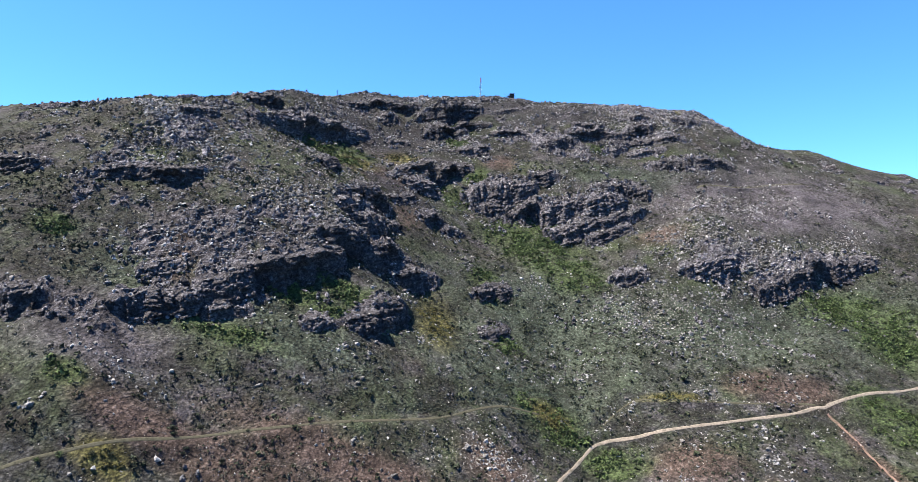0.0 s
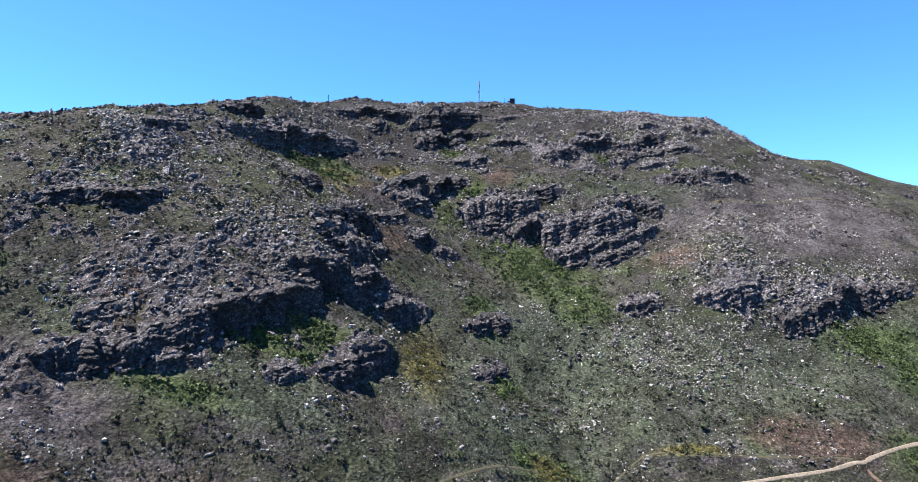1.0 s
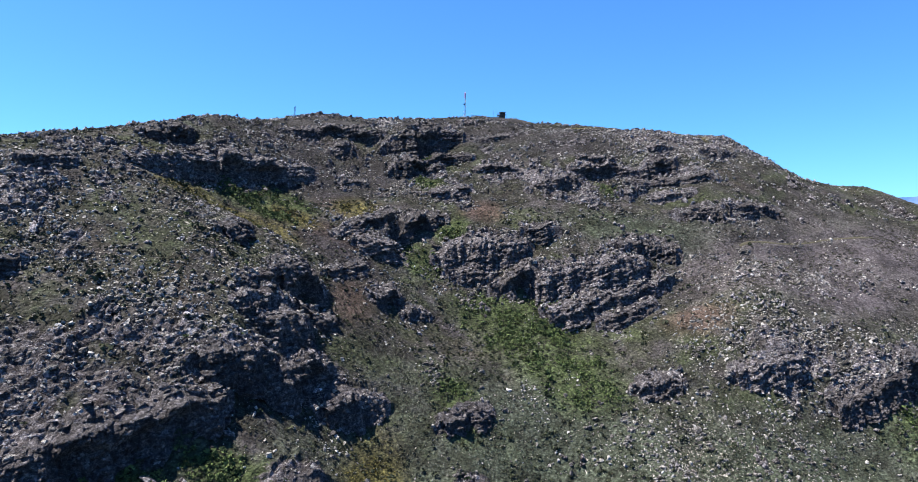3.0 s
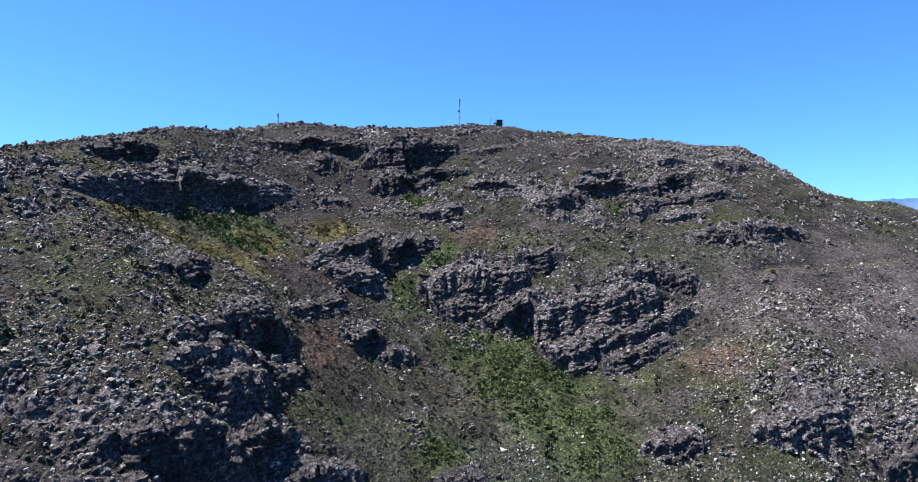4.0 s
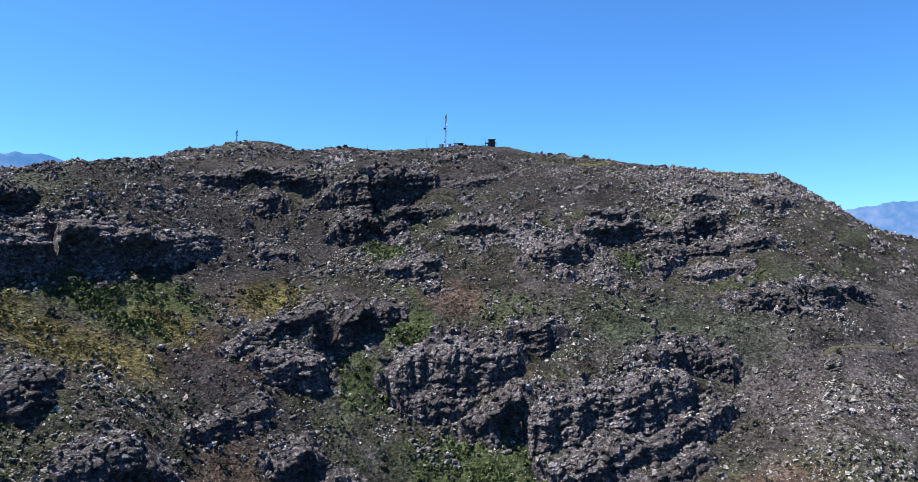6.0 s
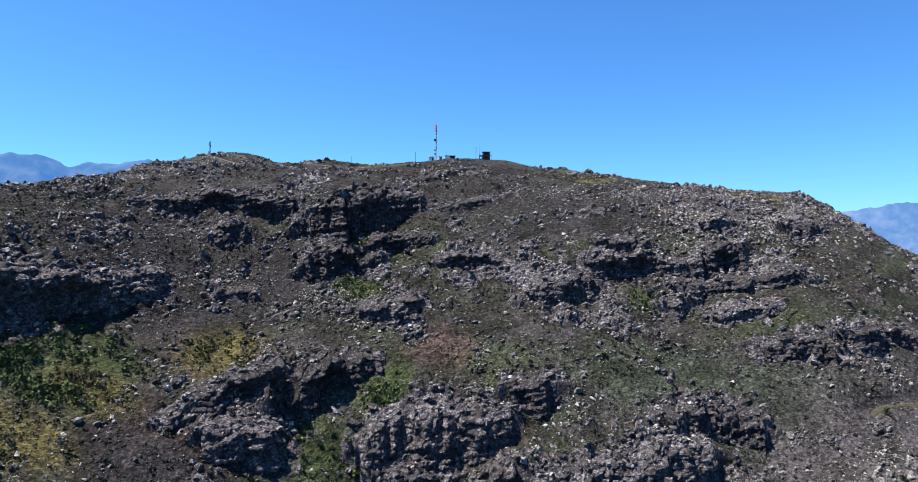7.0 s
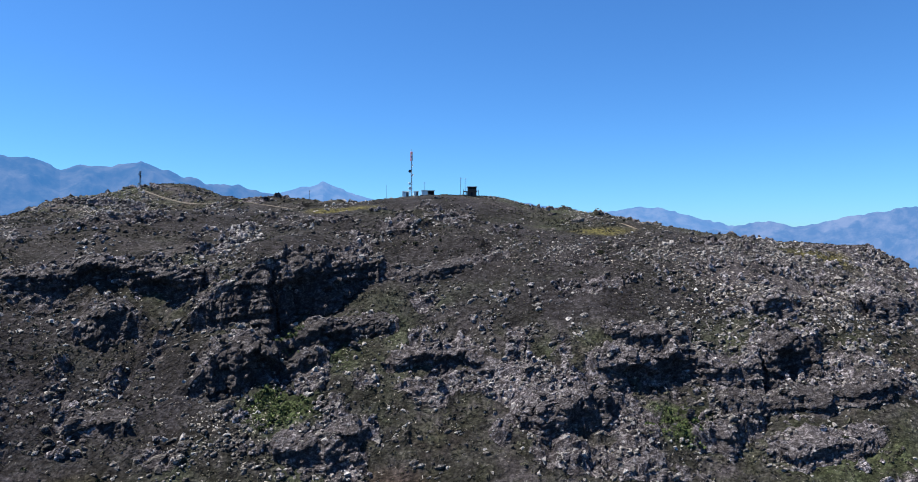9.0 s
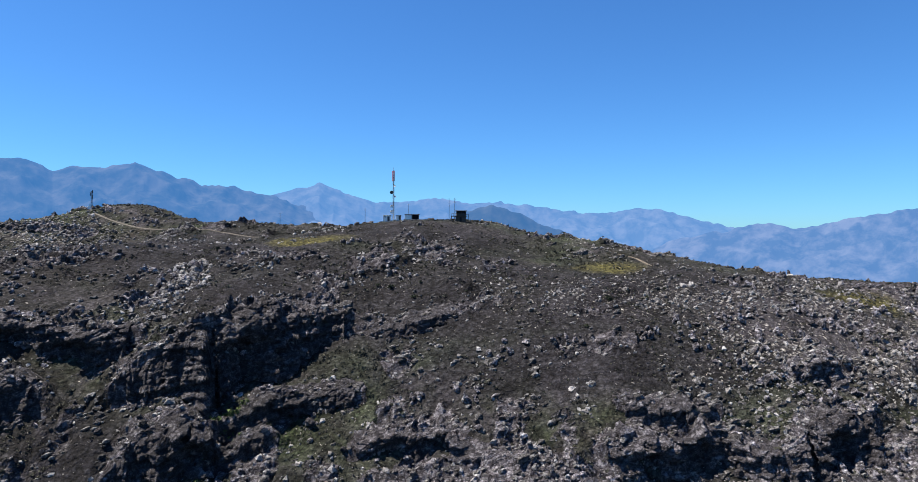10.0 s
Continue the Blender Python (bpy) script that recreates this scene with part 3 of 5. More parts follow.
# where the foot of a face is hollowed out
CAVES = [(-99, 405, 15, 12), (-83, 420, 9, 7), (-6, 492, 5, 5), (-8, 471, 4, 3), (6, 484, 5, 3), (-62, 484, 6, 3), (-43, 487, 5, 3), (33, 477, 6, 3), (44, 478, 5, 3), (93, 473, 5, 3), (103, 475, 5, 3), (135, 476, 4, 3),
         (-29, 411, 5, 4), (-20, 419, 4, 4), (-6, 426, 6, 5), (44, 405, 5, 4), (-45, 342, 4, 4), (-52, 322, 4, 4), (-75, 251, 5, 5), (-67, 258, 6, 5), (-60, 265, 4, 4), (205, 363, 6, 4), (-35, 312, 4, 4), (-128, 280, 6, 4), (-16, 378, 3, 3), (-122, 407, 4, 4)]


CAVE_DEEP = 5.2


def hollow(x, y, tall):
    """How far the foot of a face is weathered back into a cave."""
    return CAVE_DEEP * np.clip(tall / 10, 0.35, 1.0) * patches(x, y, CAVES)


def cliff_line(x, y, line):
    """Distance to the foot of a rock face, signed (uphill is plus), how far past its ends, and its height there."""
    best, side, past, tall = np.full(x.shape, 1e9), np.zeros(x.shape), np.zeros(x.shape), np.zeros(x.shape)
    for k, ((ax, ay, ah), (bx, by, bh)) in enumerate(zip(line, line[1:])):
        vx, vy = bx - ax, by - ay
        long = math.hypot(vx, vy)
        t = ((x - ax) * vx + (y - ay) * vy) / long
        c = np.clip(t, 0, long)
        d = np.hypot(x - ax - c * vx / long, y - ay - c * vy / long)
        s = (vx * (y - ay) - vy * (x - ax)) / long
        over = np.zeros(x.shape)
        if k == 0:
            over = np.maximum(over, -t)
        if k == len(line) - 2:
            over = np.maximum(over, t - long)
        take = d < best
        best = np.where(take, d, best)
        side = np.where(take, np.where(over > 0, s, np.sign(s) * d), side)
        past = np.where(take, over, past)
        tall = np.where(take, ah + (bh - ah) * c / long, tall)
    return best, side, past, tall


def winding(x, y, tall):
    """How far a face stands before or behind its course: buttresses and bays."""
    return (1.7 * waves(x, y, 11, 3) + 0.45 * waves(x, y, 4.6, 4)) * np.clip(tall / 9, 0.35, 1.1)


def land(x, y):
    """Height of the ground and what covers it."""
    z = mountain(x, y)
    near = fade(y, 60, 150) * (1 - fade(y, 720, 850)) * fade(x, -420, -300) * (1 - fade(x, 380, 520))
    rock = patches(x, y, ROCK_SPOTS) * 0.75
    cliff = np.zeros(x.shape)
    for line in CRAGS:
        xs, ys = [p[0] for p in line], [p[1] for p in line]
        k = (x > min(xs) - 34) & (x < max(xs) + 34) & (y > min(ys) - 34) & (y < max(ys) + 34)
        if not k.any():
            continue
        best, side, past, tall = cliff_line(x[k], y[k], line)
        d = side + winding(x[k], y[k], tall) - hollow(x[k], y[k], tall)
        hold = np.exp(-(np.maximum(past, 0) / (1.5 + 0.35 * tall)) ** 2) * (1 - fade(best, 22, 32))
        run = 3.0 + 0.8 * tall
        up = fade(d, -0.3, 0.7)
        z[k] += 0.80 * tall * hold * (0.55 * up * np.exp(-np.maximum(d, 0) / run) - 0.45 * (1 - up) * np.exp(-np.maximum(-d, 0) / run))
        rock[k] = np.maximum(rock[k], hold * np.where(d > 0, np.exp(-(d / (2.5 + 0.5 * tall)) ** 2), np.exp(-(d / (1.0 + 0.12 * tall)) ** 2)))
        cliff[k] = np.maximum(cliff[k], hold * np.exp(-(d / 3.5) ** 2))
    smooth = np.ones(x.shape)
    for line, wide in ((MAIN_TRACK, 2.4), (OLD_TRACK_WAY, 2.2), (FAINT_TRACK, 1.6), (KNOLL_PATH, 1.6), (SADDLE_PATH, 1.6), (HIGH_TRACK, 2.4)):
        best, side, past, _, _ = near_line(x, y, line)
        smooth = np.minimum(smooth, fade(best, wide * 0.7, wide * 2.2))
        z -= 0.5 * np.clip(side / wide, -1, 1) * (1 - fade(np.abs(side), wide, wide * 2.5)) * (best < wide * 3)
    best = near_line(x, y, GULLY_WAY)[0]
    z -= 1.6 * np.exp(-(best / 2.2) ** 2)
    top = np.exp(-(((x - 36) / 34) ** 2 + ((y - 604) / 14) ** 2))
    leaf, gold, ash = patches(x, y, LEAF_SPOTS), patches(x, y, GOLD_SPOTS), patches(x, y, ASH_SPOTS)
    plain = (1 - 0.8 * leaf) * (1 - gold) * (1 - 0.8 * ash)
    rock = np.clip(rock * smooth + plain * (0.35 + 0.65 * np.maximum(fade(y, 425, 450), fade(-x, 70, 100))) * np.clip(waves(x, y, 22, 11) + waves(x, y, 7, 12) - 0.30, 0, 0.8), 0, 1) * near * (1 - top)
    rough = near * smooth * (1 - 0.8 * top) * (1 - 0.6 * cliff)
    z += rough * (1.3 * waves(x, y, 26, 20) + (0.55 + 0.7 * rock) * waves(x, y, 10, 21) + (0.28 + 0.85 * rock) * waves(x, y, 4.4, 22) + (0.16 + 0.5 * rock) * waves(x, y, 2.1, 23))
    crest = lambda size, seed: 1 - 2.2 * np.abs(waves(x, y, size, seed))
    z += near * smooth * (1 - 0.7 * cliff) * fade(rock, 0.15, 0.6) * (0.9 * crest(7.5, 24) + 0.8 * crest(3.6, 25) + 0.5 * crest(1.9, 26) + 0.25 * waves(x, y, 1.0, 27))
    # bedding: the rock stands in courses about two metres high that rise to the east
    bed = z - 0.20 * x + 1.5 * waves(x, y, 30, 30) + 1.6 * waves(x, y, 8, 31)
    course = bed / 2.3
    f = course - np.floor(course)
    z += near * (1 - cliff) * fade(rock, 0.25, 0.7) * 2.3 * 0.5 * (fade(f, 0.55, 0.95) - f)
    return z, dict(rock=rock, leaf=leaf, gold=gold, clay=patches(x, y, CLAY_SPOTS), scree=patches(x, y, SCREE_SPOTS), ash=ash, dark=patches(x, y, DARK_SPOTS), pale=patches(x, y, PALE_SPOTS), sage=patches(x, y, SAGE_SPOTS), cliff=cliff)


def height(x, y):
    z, _ = land(np.array([float(x)]), np.array([float(y)]))
    return float(z[0])


def mesh_of(name, verts, faces, material, smooth=False):
    """A mesh from arrays; faces all have the same number of corners."""
    me = bpy.data.meshes.new(name)
    verts, faces = np.asarray(verts, np.float32), np.asarray(faces, np.int32)
    n = faces.shape[1]
    me.vertices.add(len(verts))
    me.vertices.foreach_set("co", verts.ravel())
    me.loops.add(faces.size)
    me.loops.foreach_set("vertex_index", faces.ravel())
    me.polygons.add(len(faces))
    me.polygons.foreach_set("loop_start", np.arange(0, faces.size, n, dtype=np.int32))
    me.polygons.foreach_set("use_smooth", np.full(len(faces), smooth))
    me.update(calc_edges=True)
    me.materials.append(material)
    return me


def lattice(nx, ny):
    i = np.arange((nx - 1) * (ny - 1))
    a = (i // (nx - 1)) * nx + i % (nx - 1)
    return np.stack([a, a + 1, a + nx + 1, a + nx], 1)


def spread(lo, hi, pitch, far):
    """Even steps from lo to hi, then steps that widen out to the horizon."""
    out, s, v = [], pitch, 0.0
    while v < far:
        s *= 1.22
        v += s
        out.append(v)
    out = np.array(out)
    mid = np.arange(lo, hi + pitch / 2, pitch)
    return np.r_[lo - out[::-1], mid, mid[-1] + out]


def build_ground():
    xs, ys = spread(-250, 320, PITCH, 4300), spread(150, 650, PITCH, 4300)
    gx, gy = np.meshgrid(xs, ys)
    x, y = gx.ravel(), gy.ravel()
    z, cover = land(x, y)
    rock = fade(cover["rock"], 0.3, 0.8) * (1 - cover.pop("cliff"))
    x = x + rock * (0.5 * waves(x, z + y, 1.5, 40) + 0.5 * waves(x, z + y, 3.8, 43))
    y = y - rock * (0.65 * waves(x, z + 0.3 * y, 1.9, 41) + 0.8 * waves(x, z, 4.5, 42))
    ob = new("ground", mesh_of("ground", np.stack([x, y, z], 1), lattice(len(xs), len(ys)), GROUND))
    for name, values in cover.items():
        ob.data.attributes.new(name, "FLOAT", "POINT").data.foreach_set("value", values.astype(np.float32))
    tagged(ob, "dry rocky mountainside with heath, gravel and bedded crags", "ground", kind="structure")


PITCH = 0.72
build_ground()


# ---------------------------------------------------------------- tracks
def build_track(name, line, wide, material, label, lift=0.10):
    pts = [Vector((*p, 0)) for p in line]
    way = []
    for k in range(len(pts) - 1):
        p0, p1, p2, p3 = pts[max(k - 1, 0)], pts[k], pts[k + 1], pts[min(k + 2, len(pts) - 1)]
        n = max(2, int((p2 - p1).length / 0.8))
        for i in range(n):
            t = i / n
            way.append(0.5 * (2 * p1 + (p2 - p0) * t + (2 * p0 - 5 * p1 + 4 * p2 - p3) * t * t + (3 * p1 - p0 - 3 * p2 + p3) * t ** 3))
    way = np.array([(p.x, p.y) for p in way])
    go = np.gradient(way, axis=0)
    go /= np.linalg.norm(go, axis=1)[:, None]
    side = np.stack([-go[:, 1], go[:, 0]], 1)
    k = np.arange(len(way))
    ragged = wide * (1 + 0.22 * waves(k * 0.8, k * 0, 3.0, 50) + 0.15 * waves(k * 0.8, k * 0, 9.0, 51))
    rows, lifts = [-0.62, -0.5, -0.2, 0.2, 0.5, 0.62], [-0.35, 0.8, 0.55, 0.55, 0.8, -0.35]
    verts = []
    for r, l in zip(rows, lifts):
        p = way + side * (ragged * r)[:, None]
        z, _ = land(p[:, 0], p[:, 1])
        verts.append(np.stack([p[:, 0], p[:, 1], z + lift * l * 2], 1))
    verts = np.concatenate(verts)
    tagged(new(name, mesh_of(name, verts, lattice(len(way), len(rows)), material, True)), label, "track", kind="structure")


build_track("dirt_track", MAIN_TRACK, 0.9, TRACK, "pale gravel track along the foot of the slope")
build_track("old_track", OLD_TRACK_WAY, 0.75, OLD_TRACK, "narrow half overgrown footpath cut across the slope")
build_track("faint_track", FAINT_TRACK, 0.8, OLD_TRACK, "faint overgrown side path above the gravel track")
build_track("eroded_gully", GULLY_WAY, 0.9, RED_GULLY, "bare red clay gully washed out below the track", 0.16)
build_track("grassy_terrace", HIGH_TRACK, 1.2, OLD_TRACK, "grassy terrace path across the eastern slope")
build_track("summit_path", KNOLL_PATH, 0.7, OLD_STONY, "pale footpath over the western knoll", 0.2)
build_track("saddle_path", SADDLE_PATH, 1.6, TRACK, "sandy path over the eastern crest", 0.2)


# ---------------------------------------------------------------- far country
def build_range(name, profile, dist, toe, deep, seed, material, label, steep=1.5):
    """A far mountain range on an arc round the hill: its crest follows the profile (bearing in degrees, height)."""
    az = np.linspace(profile[0][0], profile[-1][0], int((profile[-1][0] - profile[0][0]) * 16))
    crest = np.interp(az, [p[0] for p in profile], [p[1] for p in profile])
    rr = np.linspace(dist - deep, dist + deep * 0.35, 70)
    a, r = np.meshgrid(np.radians(az), rr)
    c = np.meshgrid(crest, rr)[0]
    x, y = 48 + r * np.sin(a), 333 + r * np.cos(a)
    u = (r - dist + deep) / deep
    up = np.where(u < 1, np.clip(u, 0, 1) ** steep, 1 - (u - 1) * 1.2)
    ridged = (1 - 2 * np.abs(waves(x, y, 420, seed))) + 0.55 * (1 - 2 * np.abs(waves(x, y, 190, seed + 1))) + 0.3 * (1 - 2 * np.abs(waves(x, y, 80, seed + 2)))
    z = toe + (c - toe) * up + ridged * 0.13 * (c - toe + 60) * np.clip(u, 0, 1) * np.clip(np.abs(1.02 - u) * 2.2, 0.0, 1)
    z += (waves(x, y, 60, seed + 3) * 9 + waves(x, y, 26, seed + 4) * 5) * np.clip(u, 0, 1)
    v = np.stack([x.ravel(), y.ravel(), z.ravel()], 1)
    tagged(new(name, mesh_of(name, v, lattice(len(az), len(rr)), material, True)), label, "mountains", kind="structure")


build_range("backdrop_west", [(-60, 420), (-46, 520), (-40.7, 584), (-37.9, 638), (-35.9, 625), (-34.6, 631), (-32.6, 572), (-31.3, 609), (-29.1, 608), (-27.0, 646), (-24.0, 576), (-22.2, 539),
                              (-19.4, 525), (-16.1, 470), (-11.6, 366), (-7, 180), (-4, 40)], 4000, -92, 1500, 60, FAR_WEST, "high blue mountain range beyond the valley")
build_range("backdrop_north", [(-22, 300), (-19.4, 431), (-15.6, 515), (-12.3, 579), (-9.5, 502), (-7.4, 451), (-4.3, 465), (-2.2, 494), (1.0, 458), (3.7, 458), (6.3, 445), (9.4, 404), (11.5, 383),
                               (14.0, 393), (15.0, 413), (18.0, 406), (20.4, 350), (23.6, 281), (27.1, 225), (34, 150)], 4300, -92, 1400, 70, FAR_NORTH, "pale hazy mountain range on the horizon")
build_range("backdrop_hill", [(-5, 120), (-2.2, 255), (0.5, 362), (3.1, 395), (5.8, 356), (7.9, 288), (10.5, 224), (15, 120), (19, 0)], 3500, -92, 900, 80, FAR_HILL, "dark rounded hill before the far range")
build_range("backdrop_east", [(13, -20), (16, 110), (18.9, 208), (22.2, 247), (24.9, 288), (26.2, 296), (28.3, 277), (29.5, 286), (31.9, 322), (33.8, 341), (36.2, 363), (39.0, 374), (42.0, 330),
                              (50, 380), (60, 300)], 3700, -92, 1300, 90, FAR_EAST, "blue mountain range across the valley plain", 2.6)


# ---------------------------------------------------------------- building blocks
def part(name, bm, material, parent=None, label=""):
    """One mesh from a bmesh, under a thing or a part if a parent is given."""
    me = bpy.data.meshes.new(name)
    bm.to_mesh(me)
    bm.free()
    me.materials.append(material)
    ob = new(name, me)
    ob.parent = parent
    return tagged(ob, label)


def thing(name, label, category, at, group=""):
    ob = new(name)
    ob.empty_display_size = 0.3
    ob.matrix_basis = pose(*at)
    return tagged(ob, label, category, group)


def box(sx, sy, sz, at=(0, 0, 0), bevel=0.03, turn=0.0, bm=None):
    """A bevelled box that stands on the point at."""
    b = bmesh.new()
    bmesh.ops.create_cube(b, size=1.0)
    bmesh.ops.scale(b, vec=(sx, sy, sz), verts=b.verts)
    if bevel:
        bmesh.ops.bevel(b, geom=b.edges[:], offset=bevel, segments=1, affect="EDGES")
    bmesh.ops.transform(b, matrix=pose(at[0], at[1], at[2] + sz / 2, 0, 0, turn), verts=b.verts)
    return joined(bm, b)


def rod(a, b, r, sides=8, r2=None, bm=None):
    """A round bar from a to b."""
    a, b = Vector(a), Vector(b)
    m = bmesh.new()
    bmesh.ops.create_cone(m, cap_ends=True, segments=sides, radius1=r, radius2=r if r2 is None else r2, depth=(b - a).length)
    bmesh.ops.transform(m, matrix=Matrix.Translation((a + b) / 2) @ (b - a).to_track_quat("Z", "Y").to_matrix().to_4x4(), verts=m.verts)
    return joined(bm, m)


def joined(bm, extra):
    if bm is None:
        return extra
    me = bpy.data.meshes.new("join")
    extra.to_mesh(me)
    extra.free()
    bm.from_mesh(me)
    bpy.data.meshes.remove(me)
    return bm


def dish(radius, deep, bm=None):
    """A drum-backed dish that faces -y."""
    b = bmesh.new()
    rings = []
    for k, (r, y) in enumerate([(0.12, deep), (0.6, deep), (1.0, 0.12 * deep), (1.0, -0.1 * deep), (0.9, -0.1 * deep), (0.5, 0.35 * deep), (0.1, 0.5 * deep)]):
        rings.append([b.verts.new((radius * r * math.cos(a * math.tau / 16), y, radius * r * math.sin(a * math.tau / 16))) for a in range(16)])
    for p, q in zip(rings, rings[1:]):
        for a in range(16):
            b.faces.new((p[a], p[(a + 1) % 16], q[(a + 1) % 16], q[a]))
    b.faces.new(rings[0])
    b.faces.new(rings[-1][::-1])
    bmesh.ops.recalc_face_normals(b, faces=b.faces[:])
    return joined(bm, b)


# ---------------------------------------------------------------- summit station
def build_lattice_mast(at, tall, face, red_from, label):
    z0 = height(*at)
    mast = thing("radio_mast", label, "radio mast", (at[0], at[1], z0 - 0.2))
    part("footing", box(1.6, 1.6, 0.5, (0, 0, 0), 0.05), CONCRETE, mast, "concrete footing")
    corners = [(face * math.cos(a), face * math.sin(a)) for a in (radians(90), radians(210), radians(330))]
    for x, y in corners:
        part("leg", rod((x, y, 0.4), (x * 0.8, y * 0.8, tall), 0.07), STEEL, mast)
    n = int(tall / 1.1)
    for k in range(n):
        za, zb = 0.5 + k * (tall - 0.6) / n, 0.5 + (k + 1) * (tall - 0.6) / n
        s, bm = 1 - 0.2 * za / tall, None
        for (x1, y1), (x2, y2) in zip(corners, corners[1:] + corners[:1]):
            bm = rod((x1 * s, y1 * s, za), (x2 * s, y2 * s, zb), 0.035, 5, None, bm)
            bm = rod((x1 * s, y1 * s, zb), (x2 * s, y2 * s, zb), 0.035, 5, None, bm)
        part("bracing", bm, RED if za > red_from else (WHITE if k % 8 < 3 else DARK_STEEL if k % 8 > 5 else STEEL), mast)
    return mast


def build_main_mast():
    mast = build_lattice_mast((20.9, 606), 22.2, 0.36, 17.2, "tall steel lattice radio mast with red top and dishes")
    for k in range(3):
        a = radians(90 + 120 * k)
        part("antenna_panel", box(0.26, 0.16, 4.4, (0.46 * math.cos(a), 0.46 * math.sin(a), 17.6), 0.04, math.degrees(a) - 90), RED if k else WHITE, mast, "red painted antenna panel" if k else "white antenna panel")
    part("lightning_rod", rod((0, 0, 21.8), (0, 0, 23.6), 0.05), STEEL, mast)
    for x, z, r in ((-0.75, 12.6, 0.75), (0.7, 10.8, 0.45), (-0.8, 6.6, 0.6), (0.6, 15.4, 0.4), (-0.7, 4.2, 0.8)):
        d = part("microwave_dish", dish(r, r * 0.7), DARK_STEEL if r > 0.7 and z > 9 else WHITE, mast, "round microwave dish")
        d.matrix_basis = pose(x, -0.5, z, 0, 0, 25 if x < 0 else -30)
        part("dish_bracket", rod((x * 0.3, -0.2, z), (x, -0.1, z), 0.06), STEEL, mast)
    ladder = rod((0.18, 0.2, 0.5), (0.14, 0.16, 21.5), 0.035, 5)
    ladder = rod((-0.18, 0.2, 0.5), (-0.14, 0.16, 21.5), 0.035, 5, None, ladder)
    for k in range(50):
        ladder = rod((-0.17, 0.19, 0.8 + k * 0.4), (0.17, 0.19, 0.8 + k * 0.4), 0.02, 4, None, ladder)
    part("ladder", ladder, STEEL, mast)


def build_cabin(at, sx, sy, sz, turn, wall, label, door=True, vent=True):
    cabin = thing("equipment_cabin", label, "cabin", (at[0], at[1], height(*at) - 0.1, 0, 0, turn))
    part("plinth", box(sx + 0.3, sy + 0.3, 0.4, (0, 0, 0), 0.03), CONCRETE, cabin)
    part("wall", box(sx, sy, sz - 0.5, (0, 0, 0.4), 0.03), wall, cabin)
    part("roof", box(sx + 0.35, sy + 0.35, 0.16, (0, 0, sz - 0.1), 0.04), STEEL, cabin, "flat sheet metal roof")
    if door:
        d = part("door", box(0.9, 0.07, 2.0, (sx * 0.22, -sy / 2 - 0.03, 0.42), 0.02), DARK_STEEL, cabin, "dark steel door")
        part("handle", rod((sx * 0.22 + 0.32, -sy / 2 - 0.12, 1.35), (sx * 0.22 + 0.32, -sy / 2 - 0.12, 1.5), 0.02), STEEL, d)
    if vent:
        part("vent", box(0.6, 0.06, 0.4, (-sx * 0.25, -sy / 2 - 0.03, sz - 0.9), 0.01), DARK_STEEL, cabin)
    return cabin


def build_shelter(at):
    z0 = height(*at)
    hut = thing("open_shelter", "low white walled shelter with a dark open front", "shelter", (at[0], at[1], z0 - 0.1, 0, 0, 4))
    part("floor_slab", box(6.4, 3.2, 0.3, (0, 0, 0), 0.03), CONCRETE, hut)
    part("side_wall", box(2.9, 2.8, 1.75, (-1.6, 0, 0.3), 0.03), WHITE, hut, "white rendered wall")
    part("back_wall", box(3.2, 0.2, 1.9, (1.4, 1.3, 0.3), 0.02), DARK_WOOD, hut)
    # black panel that imitates the shade under the roof
    part("inner_wall", box(2.6, 0.1, 1.8, (1.4, 1.1, 0.3), 0.01), INSIDE_SHADE, hut)
    for x in (0.2, 2.9):
        part("post", box(0.18, 0.18, 1.95, (x, -1.3, 0.3), 0.02), DARK_WOOD, hut)
    part("roof", box(6.5, 3.3, 0.2, (0.1, 0, 2.2), 0.04), DARK_STEEL, hut, "dark sheet roof")


